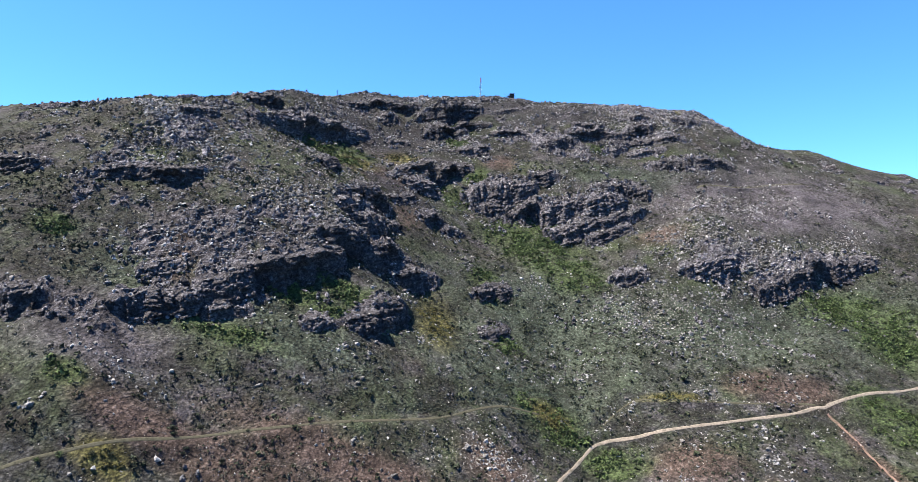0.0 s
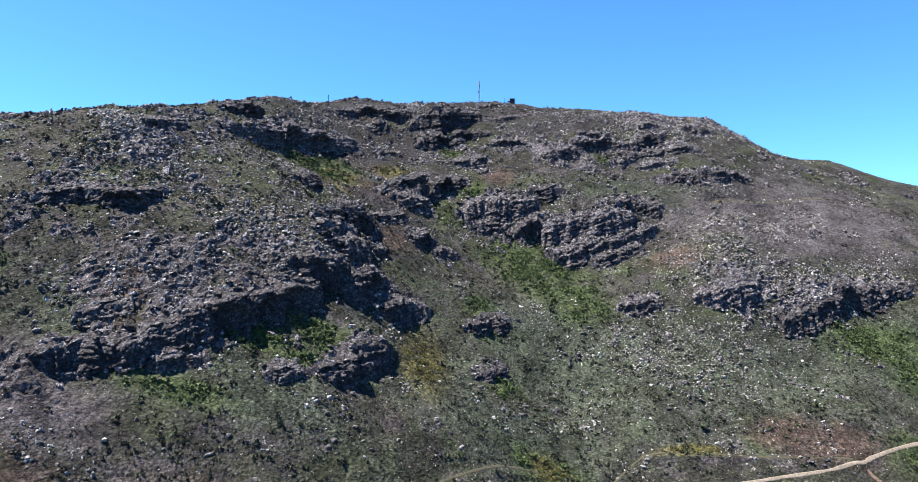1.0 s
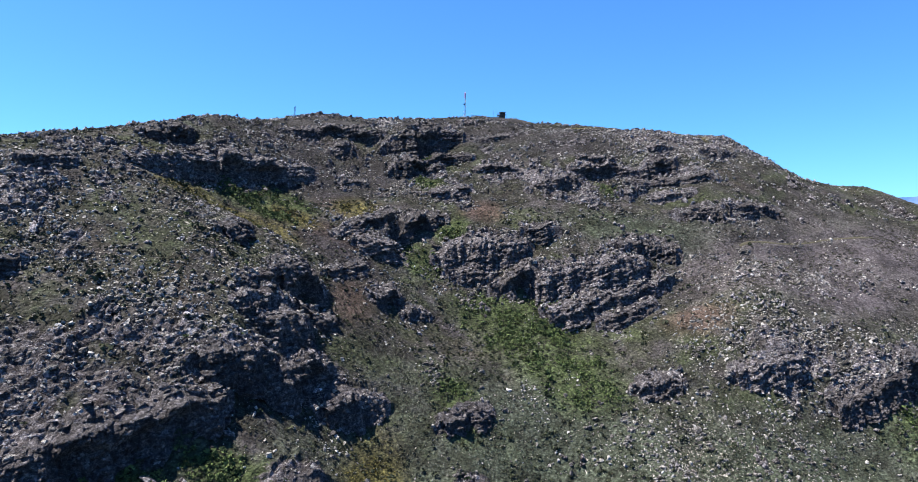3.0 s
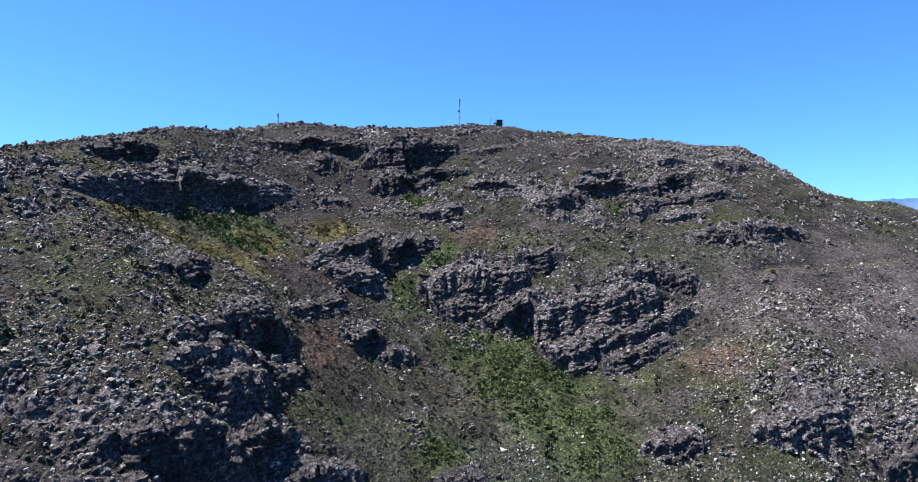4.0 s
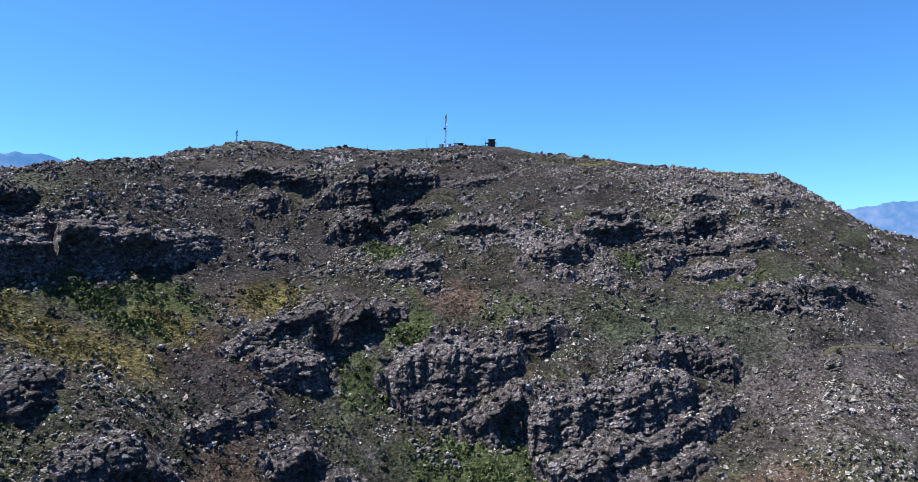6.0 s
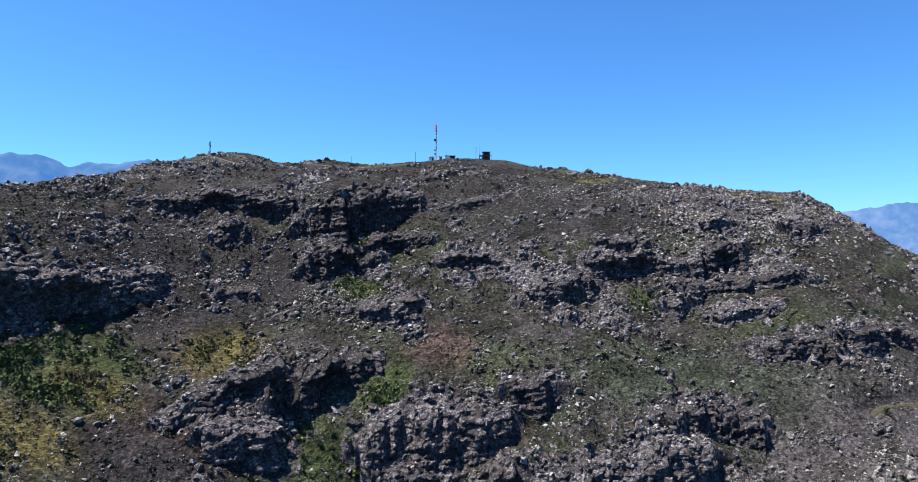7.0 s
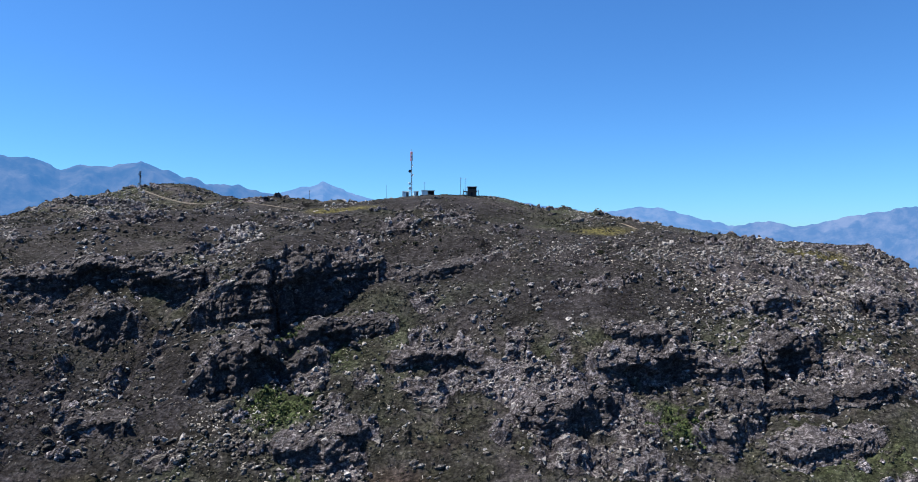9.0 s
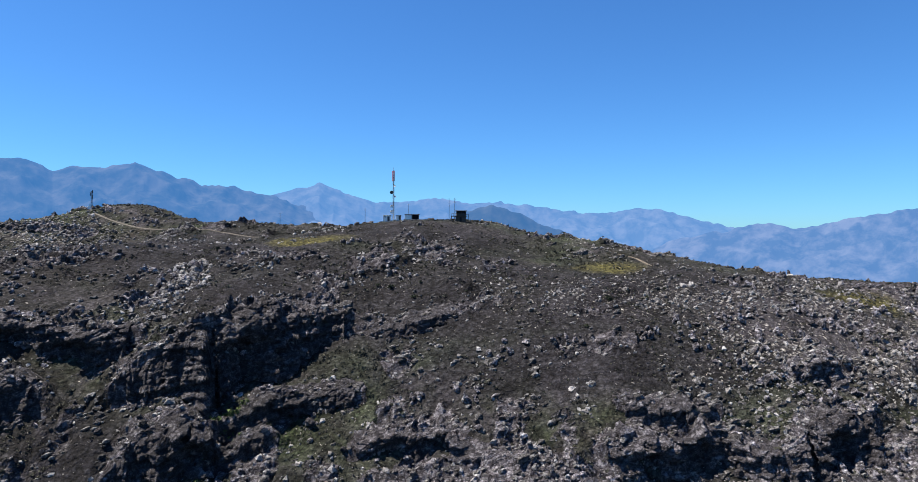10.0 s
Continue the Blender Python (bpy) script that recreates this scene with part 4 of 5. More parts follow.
def build_lookout(at):
    z0 = height(*at)
    hut = thing("lookout_hut", "dark timber fire lookout hut with a raised deck", "lookout hut", (at[0], at[1], z0 - 0.2, 0, 0, 3))
    part("base_wall", box(4.2, 3.6, 2.3, (0.4, 0, 0), 0.05), DARK_WOOD, hut, "dark stone base")
    part("doorway", box(0.9, 0.08, 1.9, (0.2, -1.82, 0.05), 0.01), INSIDE_SHADE, hut)
    part("deck", box(6.6, 4.2, 0.22, (-0.4, 0, 2.3), 0.03), DARK_WOOD, hut)
    part("cab_wall", box(4.0, 3.2, 1.0, (0.5, 0, 2.52), 0.04), DARK_WOOD, hut)
    for x, y in ((-1.4, -1.5), (2.4, -1.5), (-1.4, 1.5), (2.4, 1.5), (0.5, -1.5)):
        part("cab_post", box(0.2, 0.2, 1.0, (x, y, 3.5), 0.02), DARK_WOOD, hut)
    part("cab_core", box(3.4, 2.6, 0.95, (0.5, 0.1, 3.5), 0.02), INSIDE_SHADE, hut, "dark window band")
    part("roof", box(4.9, 4.0, 0.24, (0.5, 0, 4.5), 0.05), DARK_WOOD, hut, "flat overhanging dark roof")
    for x, y in ((-3.5, -1.9), (-3.5, 1.9), (-2.2, -1.9)):
        part("deck_post", box(0.2, 0.2, 2.3, (x, y, 0), 0.02), DARK_WOOD, hut)
    for x in (-3.6, -2.8, -2.0):
        part("rail_post", box(0.09, 0.09, 1.0, (x, -2.0, 2.5), 0.01), DARK_WOOD, hut)
    part("handrail", rod((-3.6, -2.0, 3.5), (-1.6, -2.0, 3.5), 0.05), DARK_WOOD, hut)
    part("side_frame", rod((3.6, -0.6, 0.1), (3.6, -0.6, 3.1), 0.09), DARK_STEEL, hut)
    part("side_beam", rod((2.4, -0.6, 3.05), (3.8, -0.6, 3.05), 0.08), DARK_STEEL, hut)


def build_pole(at, tall, r, label, arms=0, material=None):
    z0 = height(*at)
    pole = thing("antenna_pole", label, "antenna pole", (at[0], at[1], z0 - 0.2), "antenna poles on the summit")
    part("footing", box(0.7, 0.7, 0.4, (0, 0, 0), 0.03), CONCRETE, pole)
    part("shaft", rod((0, 0, 0.2), (0, 0, tall), r, 8, r * 0.7), material or DARK_STEEL, pole)
    for k in range(arms):
        z = tall * (0.96 - 0.11 * k)
        part("antenna_arm", rod((-0.5, 0, z), (0.5, 0, z), 0.035), STEEL, pole)
        part("dipole", rod((0.5, 0, z - 0.5), (0.5, 0, z + 0.5), 0.03), STEEL, pole)
    return pole


build_main_mast()
build_cabin((18.2, 605.5), 3.2, 2.6, 2.9, 0, WHITE, "white equipment cabin at the foot of the mast")
build_cabin((23.2, 604.6), 2.2, 2.2, 2.4, 8, WHITE, "small white equipment cabin beside the mast", True, False)
build_shelter((29.0, 604))
build_lookout((49.6, 597))
# the last, short pole stands for a survey beacon
for (px, py), tall, r, arms in (((8.6, 606), 7.2, 0.10, 0), ((26.5, 618), 9.5, 0.07, 1), ((44.8, 622), 12.0, 0.09, 3), ((47.2, 626), 13.0, 0.07, 2), ((-31, 616), 6.5, 0.09, 1), ((-92, 611), 3.2, 0.14, 0)):
    build_pole((px, py), tall, r, "slim dark pole on the crest", arms)


def build_west_mast():
    at = (-120.5, 625)
    mast = thing("relay_mast", "short dark relay mast on the western knoll", "radio mast", (at[0], at[1], height(*at) - 0.2))
    part("footing", box(1.4, 1.4, 0.6, (0, 0, 0), 0.04), CONCRETE, mast, "white footing")
    bm = None
    for x, y in ((-0.3, -0.3), (0.3, -0.3), (0.3, 0.3), (-0.3, 0.3)):
        part("leg", rod((x, y, 0.5), (x * 0.7, y * 0.7, 8.8), 0.06), DARK_STEEL, mast)
    for k in range(8):
        z = 0.8 + k
        bm = rod((-0.3, -0.3, z), (0.28, -0.28, z + 1), 0.035, 5, None, bm)
        bm = rod((0.3, 0.3, z), (-0.28, 0.28, z + 1), 0.035, 5, None, bm)
    part("bracing", bm, DARK_STEEL, mast)
    for x, z in ((0.55, 7.6), (-0.5, 6.6), (0.5, 5.2)):
        part("antenna_panel", box(0.3, 0.25, 1.5, (x, -0.3, z), 0.03), DARK_STEEL, mast)
    d = part("dish", dish(0.55, 0.4), WHITE, mast, "white dish")
    d.matrix_basis = pose(-0.6, -0.4, 2.2, 0, 0, 20)
    part("cabinet", box(1.5, 0.8, 1.5, (-1.0, -0.2, 0.2), 0.03), WHITE, mast, "white equipment cabinet")


build_west_mast()


# ---------------------------------------------------------------- rock
rng = np.random.default_rng(7)


def block_mesh(k, flat, material):
    """A rough knob of rock: broad joint faces, notched and fluted by weather."""
    r = random.Random(100 + k)
    bm = bmesh.new()
    bmesh.ops.create_icosphere(bm, subdivisions=2, radius=1.0)
    planes = []
    for _ in range(9):
        n = Vector((r.gauss(0, 1), r.gauss(0, 1), r.gauss(0, 0.8))).normalized()
        planes.append((n, r.uniform(0.26, 0.44)))
    for v in bm.verts:
        d = v.co.normalized()
        far = min([0.56] + [h / d.dot(n) for n, h in planes if d.dot(n) > 0.2])
        far *= r.uniform(0.80, 1.10) if r.random() < 0.75 else r.uniform(0.55, 0.8)
        v.co = Vector((d.x * far, d.y * far, d.z * far * flat))
    me = bpy.data.meshes.new("rock_block")
    bm.to_mesh(me)
    bm.free()
    me.materials.append(material)
    return me


FLATS = (0.6, 0.8, 1.0, 1.3, 1.6, 0.7, 1.1, 1.8, 0.9, 1.4, 0.65, 1.2)
BLOCKS = [block_mesh(k, f, ROCK) for k, f in enumerate(FLATS)]
PALE_BLOCKS = [block_mesh(k, f, PALE_ROCK) for k, f in enumerate(FLATS)]


def block_for(x, y):
    """A block of the dark or the pale beds, by where it lies."""
    pale = float(patches(np.array([float(x)]), np.array([float(y)]), PALE_SPOTS)[0])
    return (PALE_BLOCKS if rng.random() < 0.6 + 0.4 * pale else BLOCKS)[int(rng.integers(len(BLOCKS)))]


def evened(v, n):
    """A running mean along a row of values."""
    pad = np.r_[np.full(n, v[0]), v, np.full(n, v[-1])]
    return np.convolve(pad, np.ones(2 * n + 1) / (2 * n + 1), "valid")


def cliff_face(line, seed, x0, y0, z0):
    """A face of bedded rock: courses that stand out or weather back, cut by upright joints, hollowed into caves at the foot."""
    c = np.array(line, float)
    along = np.r_[0, np.cumsum(np.hypot(*np.diff(c[:, :2], axis=0).T))]
    s = np.linspace(0, along[-1], max(8, int(along[-1] / 0.5)))
    px, py, tall = evened(np.interp(s, along, c[:, 0]), 4), evened(np.interp(s, along, c[:, 1]), 4), np.interp(s, along, c[:, 2])
    gx, gy = evened(np.gradient(px), 5), evened(np.gradient(py), 5)
    g = np.hypot(gx, gy)
    nx, ny = -gy / g, gx / g
    o = np.zeros(len(s))
    for _ in range(8):
        o = 0.65 * o + 0.35 * (-0.7 - winding(px + nx * o, py + ny * o, tall))
    o = evened(evened(o, 2), 2)
    qx, qy = px + nx * o, py + ny * o
    cave = hollow(qx, qy, tall)
    level = lambda back: land(qx + nx * back, qy + ny * back)[0]
    zb = evened(np.minimum(level(-1.2), level(-2.4)), 2) - 0.9
    zt = evened(level(2.4 + cave), 1) + 0.35 * waves(s, 0 * s, 2.3, seed)
    zt = np.maximum(zt, zb + 1.6)
    rows = int(np.clip((zt - zb).max() / 0.36, 10, 54))
    v = np.linspace(0, 1, rows)[:, None]
    high = (zt - zb)[None]
    z = zb[None] + v * high
    ss = np.broadcast_to(s[None], z.shape)
    # beds that rise to the east
    thick = 1.25 + 0.5 * ((seed * 37) % 11) / 11
    dip = 0.30 if x0 > 45 and y0 < 432 else 0.19
    b = (z - dip * qx[None] + 1.3 * waves(qx, qy, 14, 30)[None] + 0.8 * waves(ss, z, 4.0, seed + 1) + 0.35 * waves(ss, z, 1.3, seed + 14)) / thick
    i = np.floor(b)
    f = b - i
    out = 1.1 * (chance(i, 0 * i, seed + 2) - 0.5) - 0.3 * np.abs(2 * f - 1) ** 3
    wide = 1.5 + 3.2 * chance(i, 0 * i + 1, seed + 3)
    u = (ss + 9 * chance(i, 0 * i + 2, seed + 4) + 1.1 * waves(ss, z, 2.1, seed + 5)) / wide
    j = np.floor(u)
    edge = np.minimum(u - j, 1 - u + j) * wide
    out = out + 0.95 * (chance(j, i, seed + 6) - 0.5) - 0.4 * np.exp(-(edge / 0.25) ** 2)
    out = out + 1.5 * waves(ss, 0.12 * z, 5.5, seed + 7) + 0.9 * waves(ss, 0.2 * z, 2.1, seed + 8) + 0.38 * waves(ss, z, 1.1, seed + 9) + 0.3 * waves(ss, 0.7 * z, 0.6, seed + 10)
    out = out * np.clip(high / 7, 0.4, 1.15) + 0.29 * high * (1 - v)
    out = out - 0.8 * cave[None] * fade(0.70 - v, 0.0, 0.2) + 0.25 * cave[None] * np.exp(-((v - 0.8) / 0.13) ** 2)
    out = out - 1.2 * fade(v, 0.8, 1.0)
    x, y = qx[None] - nx[None] * out, qy[None] - ny[None] * out
    lip = out[-1]
    for back, lift in ((1.2, 0.35), (2.8, 0.3), (4.6, 0.1), (6.4, -0.9)):
        far = back + cave * min(1.0, back / 3) - lip * max(0, 1 - back / 4)
        zz = np.minimum(land(qx + nx * far, qy + ny * far)[0], zt + 0.35 * back) + lift + 0.3 * waves(s, s * 0 + back, 1.6, seed + 12)
        x, y, z = np.vstack([x, qx + nx * far]), np.vstack([y, qy + ny * far]), np.vstack([z, zz])
    verts = np.stack([x.ravel() - x0, y.ravel() - y0, z.ravel() - z0], 1)
    return mesh_of("cliff_face", verts, lattice(len(s), len(z)), ROCK)


def build_crags():
    for k, line in enumerate(CRAGS):
        tall = max(p[2] for p in line)
        x0, y0, _ = line[len(line) // 2]
        z0 = height(x0, y0)
        label = "tall dark crag of bedded and jointed rock" if tall > 9 else "low broken ledge of grey bedded rock"
        crag = thing("rock_outcrop", label, "rock outcrop", (x0, y0, z0), "crags on the slope")
        face = new("cliff_face", cliff_face(line, 200 + 17 * k, x0, y0, z0))
        face.parent = crag
        spots = []
        for (ax, ay, ah), (bx, by, bh) in zip(line, line[1:]):
            vx, vy = bx - ax, by - ay
            long = math.hypot(vx, vy)
            for _ in range(max(2, int(long * 0.75))):
                t = rng.random()
                s = rng.uniform(1.5, 2.5 + 0.5 * ah) if rng.random() < 0.65 else -rng.uniform(1.5, 3.0 + 0.35 * ah)
                spots.append((ax + t * vx - s * vy / long, ay + t * vy + s * vx / long))
        p = np.array(spots)
        z, _ = land(p[:, 0], p[:, 1])
        for (x, y), zz in zip(p, z):
            size = min(3.6, (0.9 + 0.06 * tall) * float(rng.lognormal(0.0, 0.45)))
            ob = new("rock_block", block_for(x, y))
            ob.parent = crag
            m = pose(x - x0, y - y0, zz - z0 + 0.05 * size, rng.normal(12, 16), rng.normal(0, 16), rng.normal(0, 35))
            ob.matrix_basis = m @ Matrix.Diagonal((size * rng.uniform(0.9, 1.9), size * rng.uniform(0.7, 1.2), size * rng.uniform(0.5, 1.0), 1))


def scattered(count, weigh, within=None, x0=-215, x1=300, y0=165, y1=640):
    """Places on the slope, or within some spots of it, picked with a chance that depends on the cover."""
    found = []
    while sum(len(f) for f in found) < count:
        n = 400000 if within else 60000
        x, y = rng.uniform(x0, x1, n), rng.uniform(y0, y1, n)
        k = (np.abs(x - 14) < 0.80 * y + 12)
        if within:
            k &= patches(x, y, within) > 0.3
        x, y = x[k], y[k]
        z, c = land(x, y)
        k = rng.random(len(x)) < weigh(x, y, c)
        found.append(np.stack([x[k], y[k], z[k], *(c[n][k] for n in ("rock", "leaf", "scree"))], 1))
    return np.concatenate(found)[:count]


def off_tracks(x, y):
    d = np.full(x.shape, 1e9)
    for line in (MAIN_TRACK, OLD_TRACK_WAY, KNOLL_PATH, SADDLE_PATH):
        d = np.minimum(d, near_line(x, y, line)[0])
    return np.where(d < 2.0, 0.0, 1.0)


def turned(n):
    """Random turns about z with some tilt, as matrices."""
    a, b = rng.uniform(0, math.tau, n), rng.normal(0, 0.35, n)
    ca, sa, cb, sb = np.cos(a), np.sin(a), np.cos(b), np.sin(b)
    o = np.zeros(n)
    return np.stack([np.stack([ca, -sa * cb, sa * sb], 1), np.stack([sa, ca * cb, -ca * sb], 1), np.stack([o, sb, cb], 1)], 1)


def build_stones(name, count, smallest, spread_of_size, most, weigh, label, within=None):
    p = scattered(count, weigh, within)
    n = len(p)
    size = np.minimum(most, smallest * rng.lognormal(0.25, spread_of_size, n))
    cube = np.array([(sx, sy, sz) for sz in (-1, 1) for sy in (-1, 1) for sx in (-1, 1)], float) * 0.5
    cube[4:, :2] *= 0.55
    quads = np.array([(0, 2, 3, 1), (4, 5, 7, 6), (0, 1, 5, 4), (2, 6, 7, 3), (0, 4, 6, 2), (1, 3, 7, 5)])
    v = cube[None] + rng.uniform(-0.3, 0.3, (n, 8, 3))
    v *= np.stack([size * rng.uniform(0.9, 1.45, n), size * rng.uniform(0.75, 1.15, n), size * rng.uniform(0.55, 0.95, n)], 1)[:, None]
    v = np.einsum("nij,nkj->nki", turned(n), v)
    lean = rng.normal(0.50, 0.2, n)[:, None]
    v = np.stack([v[..., 0], np.cos(lean) * v[..., 1] - np.sin(lean) * v[..., 2], np.sin(lean) * v[..., 1] + np.cos(lean) * v[..., 2]], -1)
    v += (p[:, :3] + np.stack([0 * size, 0 * size, 0.10 * size], 1))[:, None]
    f = quads[None] + (np.arange(n) * 8)[:, None, None]
    tagged(new(name, mesh_of(name, v.reshape(-1, 3), f.reshape(-1, 4), STONES)), label, "stones", kind="stuff")


def build_rubble(name, count, low, high, material, weigh, label):
    """Broken rock that stands out of the ground in knots: angular lumps, steep on the downhill side."""
    p = scattered(count, weigh)
    n = len(p)
    bm = bmesh.new()
    bmesh.ops.create_icosphere(bm, subdivisions=1, radius=0.6)
    ball = np.array([tuple(v.co) for v in bm.verts])
    tri = np.array([[v.index for v in f.verts] for f in bm.faces])
    bm.free()
    size = rng.uniform(low, high, n) * rng.lognormal(0, 0.3, n)
    v = ball[None] * rng.uniform(0.62, 1.25, (n, len(ball), 1))
    v *= np.stack([size * rng.uniform(0.9, 1.7, n), size * rng.uniform(0.6, 1.1, n), size * rng.uniform(0.5, 1.1, n)], 1)[:, None]
    a = rng.normal(0, 0.5, n)[:, None]
    v = np.stack([np.cos(a) * v[..., 0] - np.sin(a) * v[..., 1], np.sin(a) * v[..., 0] + np.cos(a) * v[..., 1], v[..., 2] + 0.25 * v[..., 0]], -1)
    v += p[:, None, :3]
    f = tri[None] + (np.arange(n) * len(ball))[:, None, None]
    tagged(new(name, mesh_of(name, v.reshape(-1, 3), f.reshape(-1, 3), material)), label, "rocks", kind="stuff")


def build_shrubs(name, count, low, high, leaves, material, weigh, label, squat=0.62, within=None):
    """Leafy shrubs, each a dome of loose small leaves."""
    p = scattered(count, weigh, within)
    n = len(p)
    size = rng.uniform(low, high, n) * rng.lognormal(0, 0.3, n)
    a, h = rng.uniform(0, math.tau, (n, leaves)), rng.uniform(0.0, 1.0, (n, leaves))
    out = np.sqrt(np.clip(1.05 - h * h, 0, 1)) * rng.uniform(0.6, 1.0, (n, leaves))
    centre = np.stack([np.cos(a) * out * 0.55, np.sin(a) * out * 0.55, 0.04 + squat * h], -1) * size[:, None, None]
    u, w = rng.normal(0, 1, (n, leaves, 3)), rng.normal(0, 1, (n, leaves, 3))
    u /= np.linalg.norm(u, axis=-1, keepdims=True)
    w -= u * (u * w).sum(-1, keepdims=True)
    w /= np.linalg.norm(w, axis=-1, keepdims=True)
    tri = np.stack([u * 0.8, -0.5 * u + 0.75 * w, -0.5 * u - 0.75 * w], 2) * (size * 0.34)[:, None, None, None] * rng.uniform(0.6, 1.2, (n, leaves, 1, 1))
    v = centre[:, :, None] + tri + p[:, None, None, :3]
    f = np.arange(n * leaves * 3).reshape(-1, 3)
    tagged(new(name, mesh_of(name, v.reshape(-1, 3), f, material)), label, "shrubs", kind="stuff")


def bush_parts(name, label, seed, material, leaves, wide, tall):
    """A shrub: forked stems and a lumpy crown of small leaves with gaps."""
    r = np.random.default_rng(seed)
    bush = thing(name, label, "shrub", (0, 0, -400), "larger shrubs on the slope")
    bm = None
    for k in range(5):
        a = k * 1.26 + r.uniform(0, 0.6)
        bm = rod((0, 0, -0.25), (0.35 * wide * math.cos(a), 0.35 * wide * math.sin(a), tall * 0.6), 0.05, 5, 0.015, bm)
    part("stem", bm, STEM, bush)
    lumps = [(r.uniform(-0.55, 0.55) * wide, r.uniform(-0.55, 0.55) * wide, tall * r.uniform(0.3, 0.75), r.uniform(0.3, 0.55)) for _ in range(9)]
    v = []
    for _ in range(leaves):
        x, y, z, s = lumps[int(r.integers(len(lumps)))]
        d = r.normal(0, 1, 3)
        d = d / np.linalg.norm(d) * s * r.uniform(0.65, 1.0)
        c = np.array([x + d[0] * wide * 0.8, y + d[1] * wide * 0.8, max(0.05, z + d[2] * tall * 0.6)])
        v.append(c + r.normal(0, 0.13, (3, 3)) * (0.6 + 0.25 * wide))
    crown = new("crown", mesh_of("crown", np.array(v).reshape(-1, 3), np.arange(leaves * 3).reshape(-1, 3), material))
    crown.parent = bush
    return bush


def build_bushes():
    kinds = [bush_parts("bush", "dark green rounded heath shrub on the slope", 1, DARK_BUSH, 320, 1.3, 1.5),
             bush_parts("bush", "dark spreading shrub among the rocks", 2, DARK_BUSH, 360, 1.7, 1.3),
             bush_parts("leafy_bush", "leafy mid green bush in the gully", 3, BUSH, 380, 1.6, 1.8),
             bush_parts("leafy_bush", "tall leafy green bush in the gully", 4, BUSH, 420, 1.4, 2.3)]
    spots = [(-100, 172, 0, 1.4), (-96, 174, 1, 1.2), (-80, 185, 1, 1.2), (-74, 191, 0, 1.1), (-36, 212, 0, 1.1), (-20, 221, 1, 1.2), (2, 237, 0, 1.2), (-49, 207, 2, 1.6), (-53, 203, 1, 1.3), (-107, 169, 3, 1.5), (-112, 167, 2, 1.2), (-86, 181, 0, 1.3), (-66, 197, 0, 1.0), (61, 264, 0, 1.5), (64, 265, 1, 1.2),
             (-70, 412, 1, 1.5), (-64, 420, 0, 1.3), (113, 563, 0, 1.3), (15, 430, 2, 1.6), (10, 424, 3, 1.2), (98, 462, 0, 1.2), (140, 456, 1, 1.3), (48, 268, 2, 1.4), (20, 256, 0, 1.2)]
    for cx, cy, rx, ry, n, kind in ((46, 384, 26, 14, 60, 2), (14, 340, 24, 24, 24, 0), (-5, 410, 9, 7, 9, 3), (38, 266, 12, 8, 16, 2), (60, 330, 34, 20, 26, 0), (40, 306, 70, 40, 70, 0), (-20, 250, 70, 30, 34, 0), (-90, 290, 60, 30, 24, 1), (150, 410, 60, 30, 30, 0), (20, 372, 30, 20, 20, 0), (-82, 400, 20, 8, 16, 0),
                                    (-60, 255, 22, 8, 16, 1), (-70, 190, 50, 12, 14, 0), (200, 345, 30, 14, 10, 1), (130, 300, 50, 16, 14, 1), (100, 440, 40, 10, 10, 0), (-80, 330, 40, 30, 12, 1), (60, 520, 80, 20, 12, 0)):
        for _ in range(n):
            spots.append((cx + rng.normal(0, 0.5) * rx, cy + rng.normal(0, 0.5) * ry, kind + int(rng.random() < 0.4) if kind < 3 else kind, rng.uniform(0.7, 1.5)))
    p = np.array(spots)
    z, _ = land(p[:, 0], p[:, 1])
    for (x, y, kind, size), zz in zip(spots, z):
        ob = copy_thing(kinds[int(kind)], pose(x, y, zz - 0.05, 0, 0, rng.uniform(0, 360)))
        ob.matrix_basis = ob.matrix_basis @ Matrix.Diagonal((0.62 * size, 0.62 * size, 0.62 * size * rng.uniform(0.75, 1.1), 1))
    for k in kinds:
        for o in (*k.children_recursive, k):
            bpy.data.objects.remove(o)


def build_boulders():
    p = scattered(170, lambda x, y, c: np.clip(0.05 + 0.6 * c["scree"] + 0.5 * c["rock"], 0, 1) * off_tracks(x, y) * (y < 560))
    for x, y, z, rock, leaf, scree in p:
        size = float(rng.uniform(1.1, 2.4))
        ob = new("boulder", block_for(x, y))
        ob.matrix_basis = pose(x, y, z + 0.12 * size, rng.normal(0, 12), rng.normal(0, 12), rng.uniform(0, 360)) @ Matrix.Diagonal((size * 1.3, size, size * 0.8, 1))
        tagged(ob, "pale grey boulder lying in the heath", "boulder", "loose boulders")


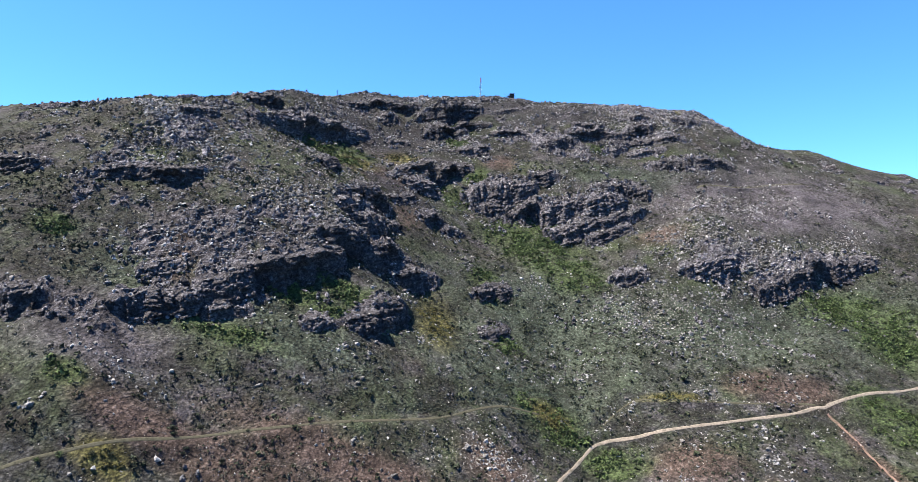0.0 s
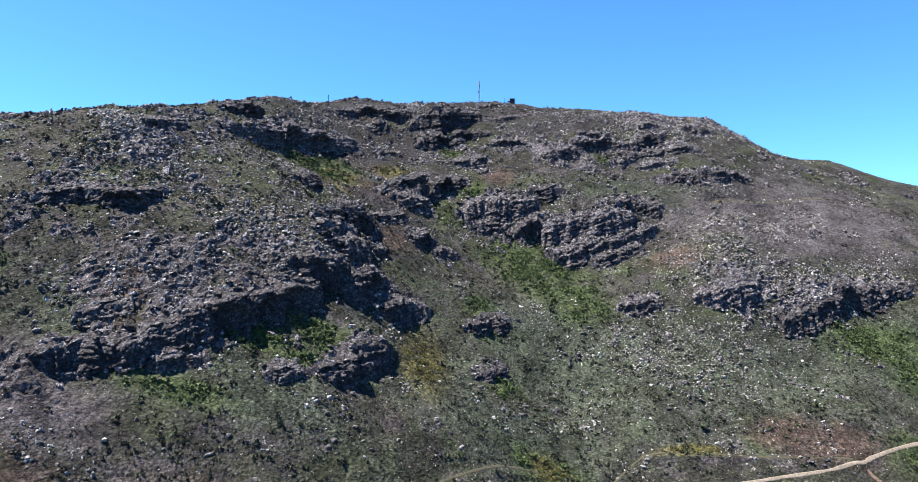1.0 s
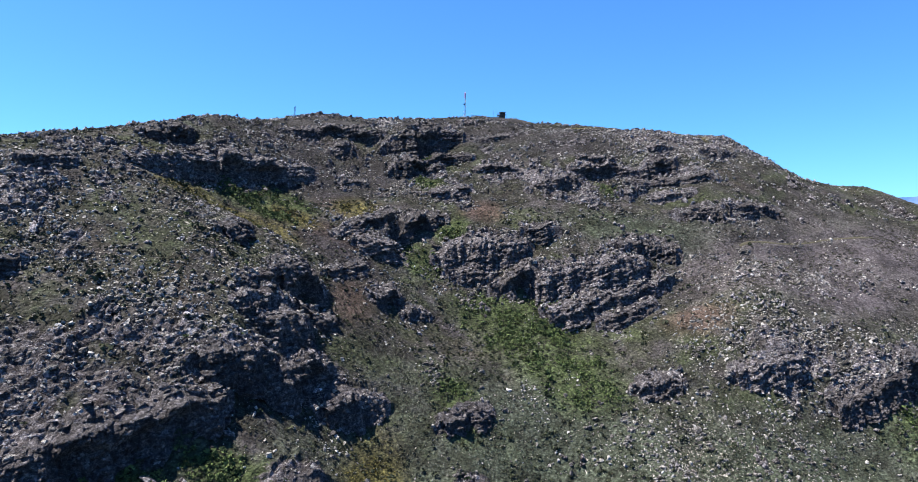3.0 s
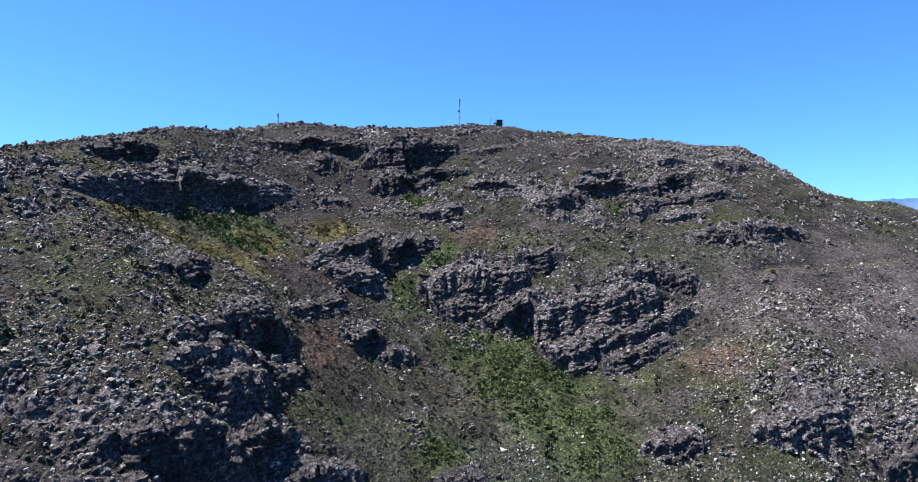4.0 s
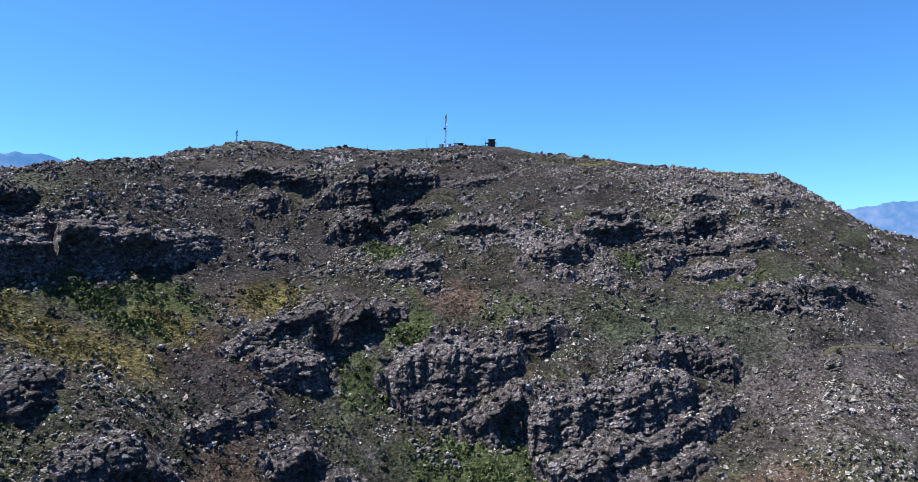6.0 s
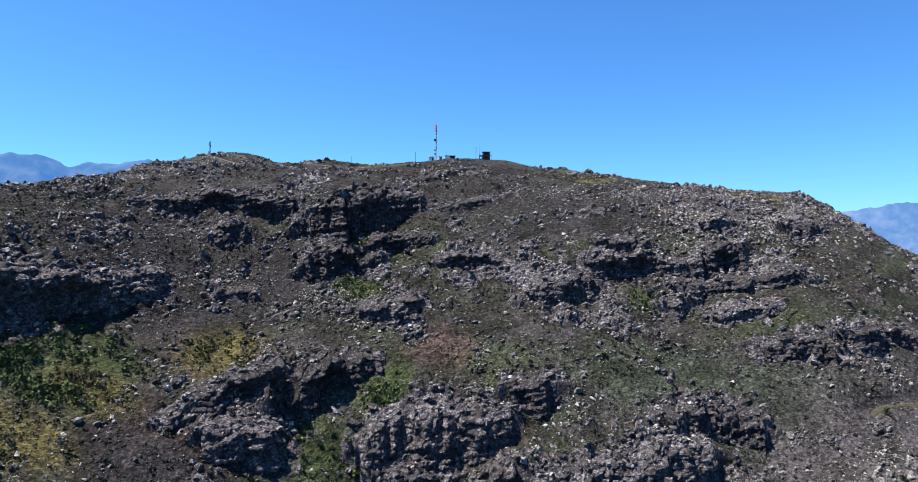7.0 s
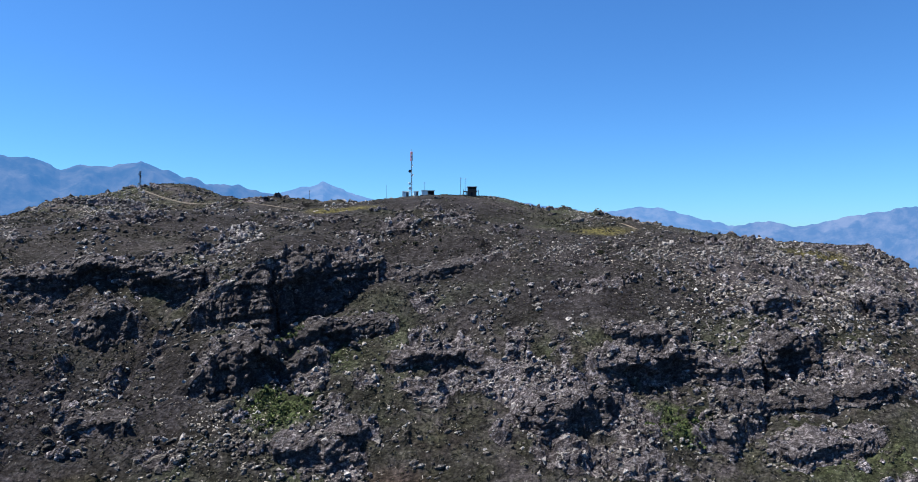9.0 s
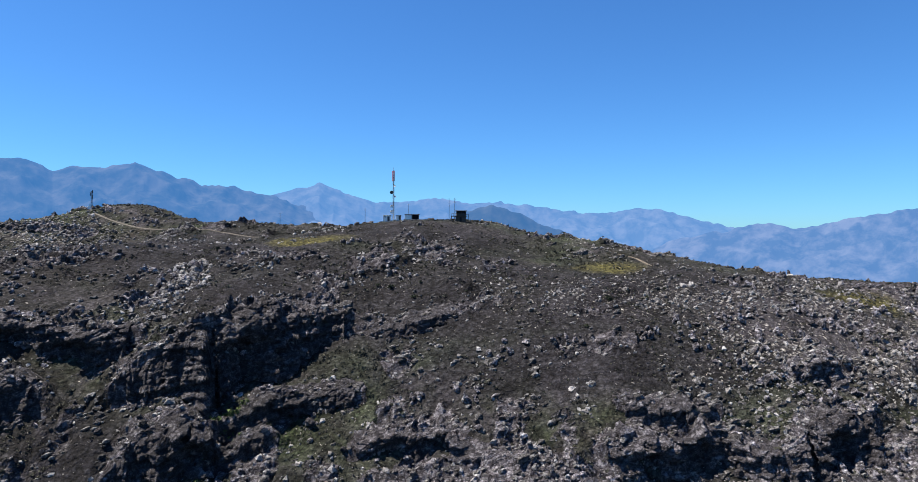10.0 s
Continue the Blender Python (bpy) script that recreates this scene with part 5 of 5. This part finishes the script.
def build_clusters():
    """Knots of upright rock that stand out of the heath."""
    spots = [(-190, 306), (-180, 312), (196, 512), (190, 516), (186, 510), (-150, 300), (-139, 318), (-56, 470), (-50, 473), (99, 501), (106, 501), (113, 503), (124, 507), (130, 509), (145, 488), (150, 484),
             (74, 500), (60, 497), (36, 488), (52, 488), (60, 480), (128, 486), (160, 478), (170, 486), (140, 500), (157, 500), (150, 508), (-112, 622), (-116, 626), (-128, 624), (-134, 620), (-92, 613), (-86, 612),
             (36, 560), (44, 556), (52, 552), (80, 588), (84, 586), (-40, 520), (-34, 516), (-70, 500), (136, 440), (150, 436), (166, 446), (144, 384), (152, 378), (160, 372), (136, 368), (-6, 452), (10, 450),
             (-206, 330), (-200, 328), (-212, 333), (-186, 324), (-150, 340), (-146, 362), (-130, 388), (-122, 440), (-116, 447), (-125, 436), (-112, 458), (-106, 480), (-140, 445), (-150, 442), (-160, 450), (-168, 442),
             (-175, 452), (-134, 440), (-96, 500), (-100, 478), (200, 540), (196, 532), (205, 543), (190, 527), (226, 528), (230, 534), (222, 524), (176, 522), (168, 520), (-84, 510), (-70, 505)]
    extra = scattered(170, lambda x, y, c: np.clip(0.5 * c["scree"] + 0.25 * c["rock"] + 0.25 * (y > 440) * np.clip(waves(x, y, 16, 76), 0, 1), 0, 1) * off_tracks(x, y) * (y < 570))
    spots += [(float(p[0]), float(p[1])) for p in extra]
    for x0, y0 in spots:
        n = int(rng.integers(6, 13))
        p = np.stack([x0 + rng.normal(0, 2.6, n), y0 + rng.normal(0, 1.5, n)], 1)
        z, _ = land(p[:, 0], p[:, 1])
        z0 = height(x0, y0)
        knot = thing("rock_cluster", "upright cluster of pale fluted rocks in the heath", "rock cluster", (x0, y0, z0), "rock clusters on the slope")
        for (x, y), zz in zip(p, z):
            size = float(rng.uniform(1.0, 2.7))
            ob = new("rock_block", block_for(x, y))
            ob.parent = knot
            ob.matrix_basis = pose(x - x0, y - y0, zz - z0 + 0.22 * size, rng.normal(8, 12), rng.normal(0, 12), rng.uniform(0, 360)) @ Matrix.Diagonal((size * rng.uniform(0.7, 1.3), size * rng.uniform(0.7, 1.1), size * rng.uniform(0.6, 1.25), 1))


build_clusters()
build_boulders()
build_bushes()
build_stones("loose_stones", 32000, 0.37, 0.50, 1.4, lambda x, y, c: np.clip(0.0 + 0.9 * c["scree"] * np.clip(0.5 + waves(x, y, 11, 73), 0, 1) + 0.3 * c["rock"] + 0.6 * np.clip(waves(x, y, 17, 70) + 0.8 * waves(x, y, 6, 74) - 0.3, 0, 1) - 0.3 * c["leaf"] - 0.12 * (y > 500) - 0.35 * c["ash"] * (1 - c["scree"]), 0.006, 1) * off_tracks(x, y), "pale angular stones strewn over the slope")
build_rubble("broken_rock", 20000, 0.5, 1.35, RUBBLE, lambda x, y, c: np.clip(0.5 * c["scree"] + 0.5 * c["rock"] + 0.9 * np.clip(waves(x, y, 19, 80) + 0.9 * waves(x, y, 6, 81) - 0.35, 0, 1) - 0.5 * c["leaf"] - 0.4 * c["gold"] - 0.5 * c["ash"] - 0.25 * (y < 290), 0.0, 1) * np.clip(0.45 + 0.9 * waves(x, y, 4.2, 82), 0.02, 1) * off_tracks(x, y), "broken grey rock standing out of the heath")
build_shrubs("heath_shrubs", 62000, 0.4, 0.95, 9, HEATH, lambda x, y, c: np.clip(0.36 - 0.3 * c["rock"] + 0.9 * waves(x, y, 15, 71) + 0.5 * waves(x, y, 5, 75) - 0.3 * (y > 500), 0.03, 1) * off_tracks(x, y), "low grey green heath shrubs over the slope", 0.34)
build_shrubs("round_shrubs", 5200, 0.9, 1.7, 14, DARK_BUSH, lambda x, y, c: np.clip(0.5 - c["rock"] - 0.7 * c["ash"], 0, 1) * np.clip(0.4 + 0.8 * waves(x, y, 21, 83), 0.05, 1) * (y < 440) * off_tracks(x, y), "dark round shrubs dotted over the lower slope", 0.45)
build_shrubs("golden_shrubs", 1800, 0.5, 1.1, 12, GOLDEN, lambda x, y, c: np.clip(1.3 * c["gold"] - 0.5, 0, 1) * (y < 480) * np.clip(0.3 + 0.9 * waves(x, y, 6, 77), 0, 1) * off_tracks(x, y), "yellow flowering shrubs in patches on the slope", 0.5, GOLD_SPOTS)
build_shrubs("gully_shrubs", 5500, 0.6, 1.5, 16, BUSH, lambda x, y, c: np.clip(1.2 * c["leaf"] - 0.42, 0, 1) * np.clip(0.35 + 0.8 * waves(x, y, 7, 72), 0, 1) * off_tracks(x, y), "dense green shrubs in the damp gullies", 0.62, LEAF_SPOTS)

WHITE_RUNS = [(-30, 513, 4.5, 15), (-34, 528, 4, 8), (-150, 318, 9, 7), (-160, 324, 7, 6)]
build_stones("white_scree", 900, 0.6, 0.35, 1.7, lambda x, y, c: patches(x, y, WHITE_RUNS), "run of pale broken boulders below the crest", WHITE_RUNS)
build_crags()
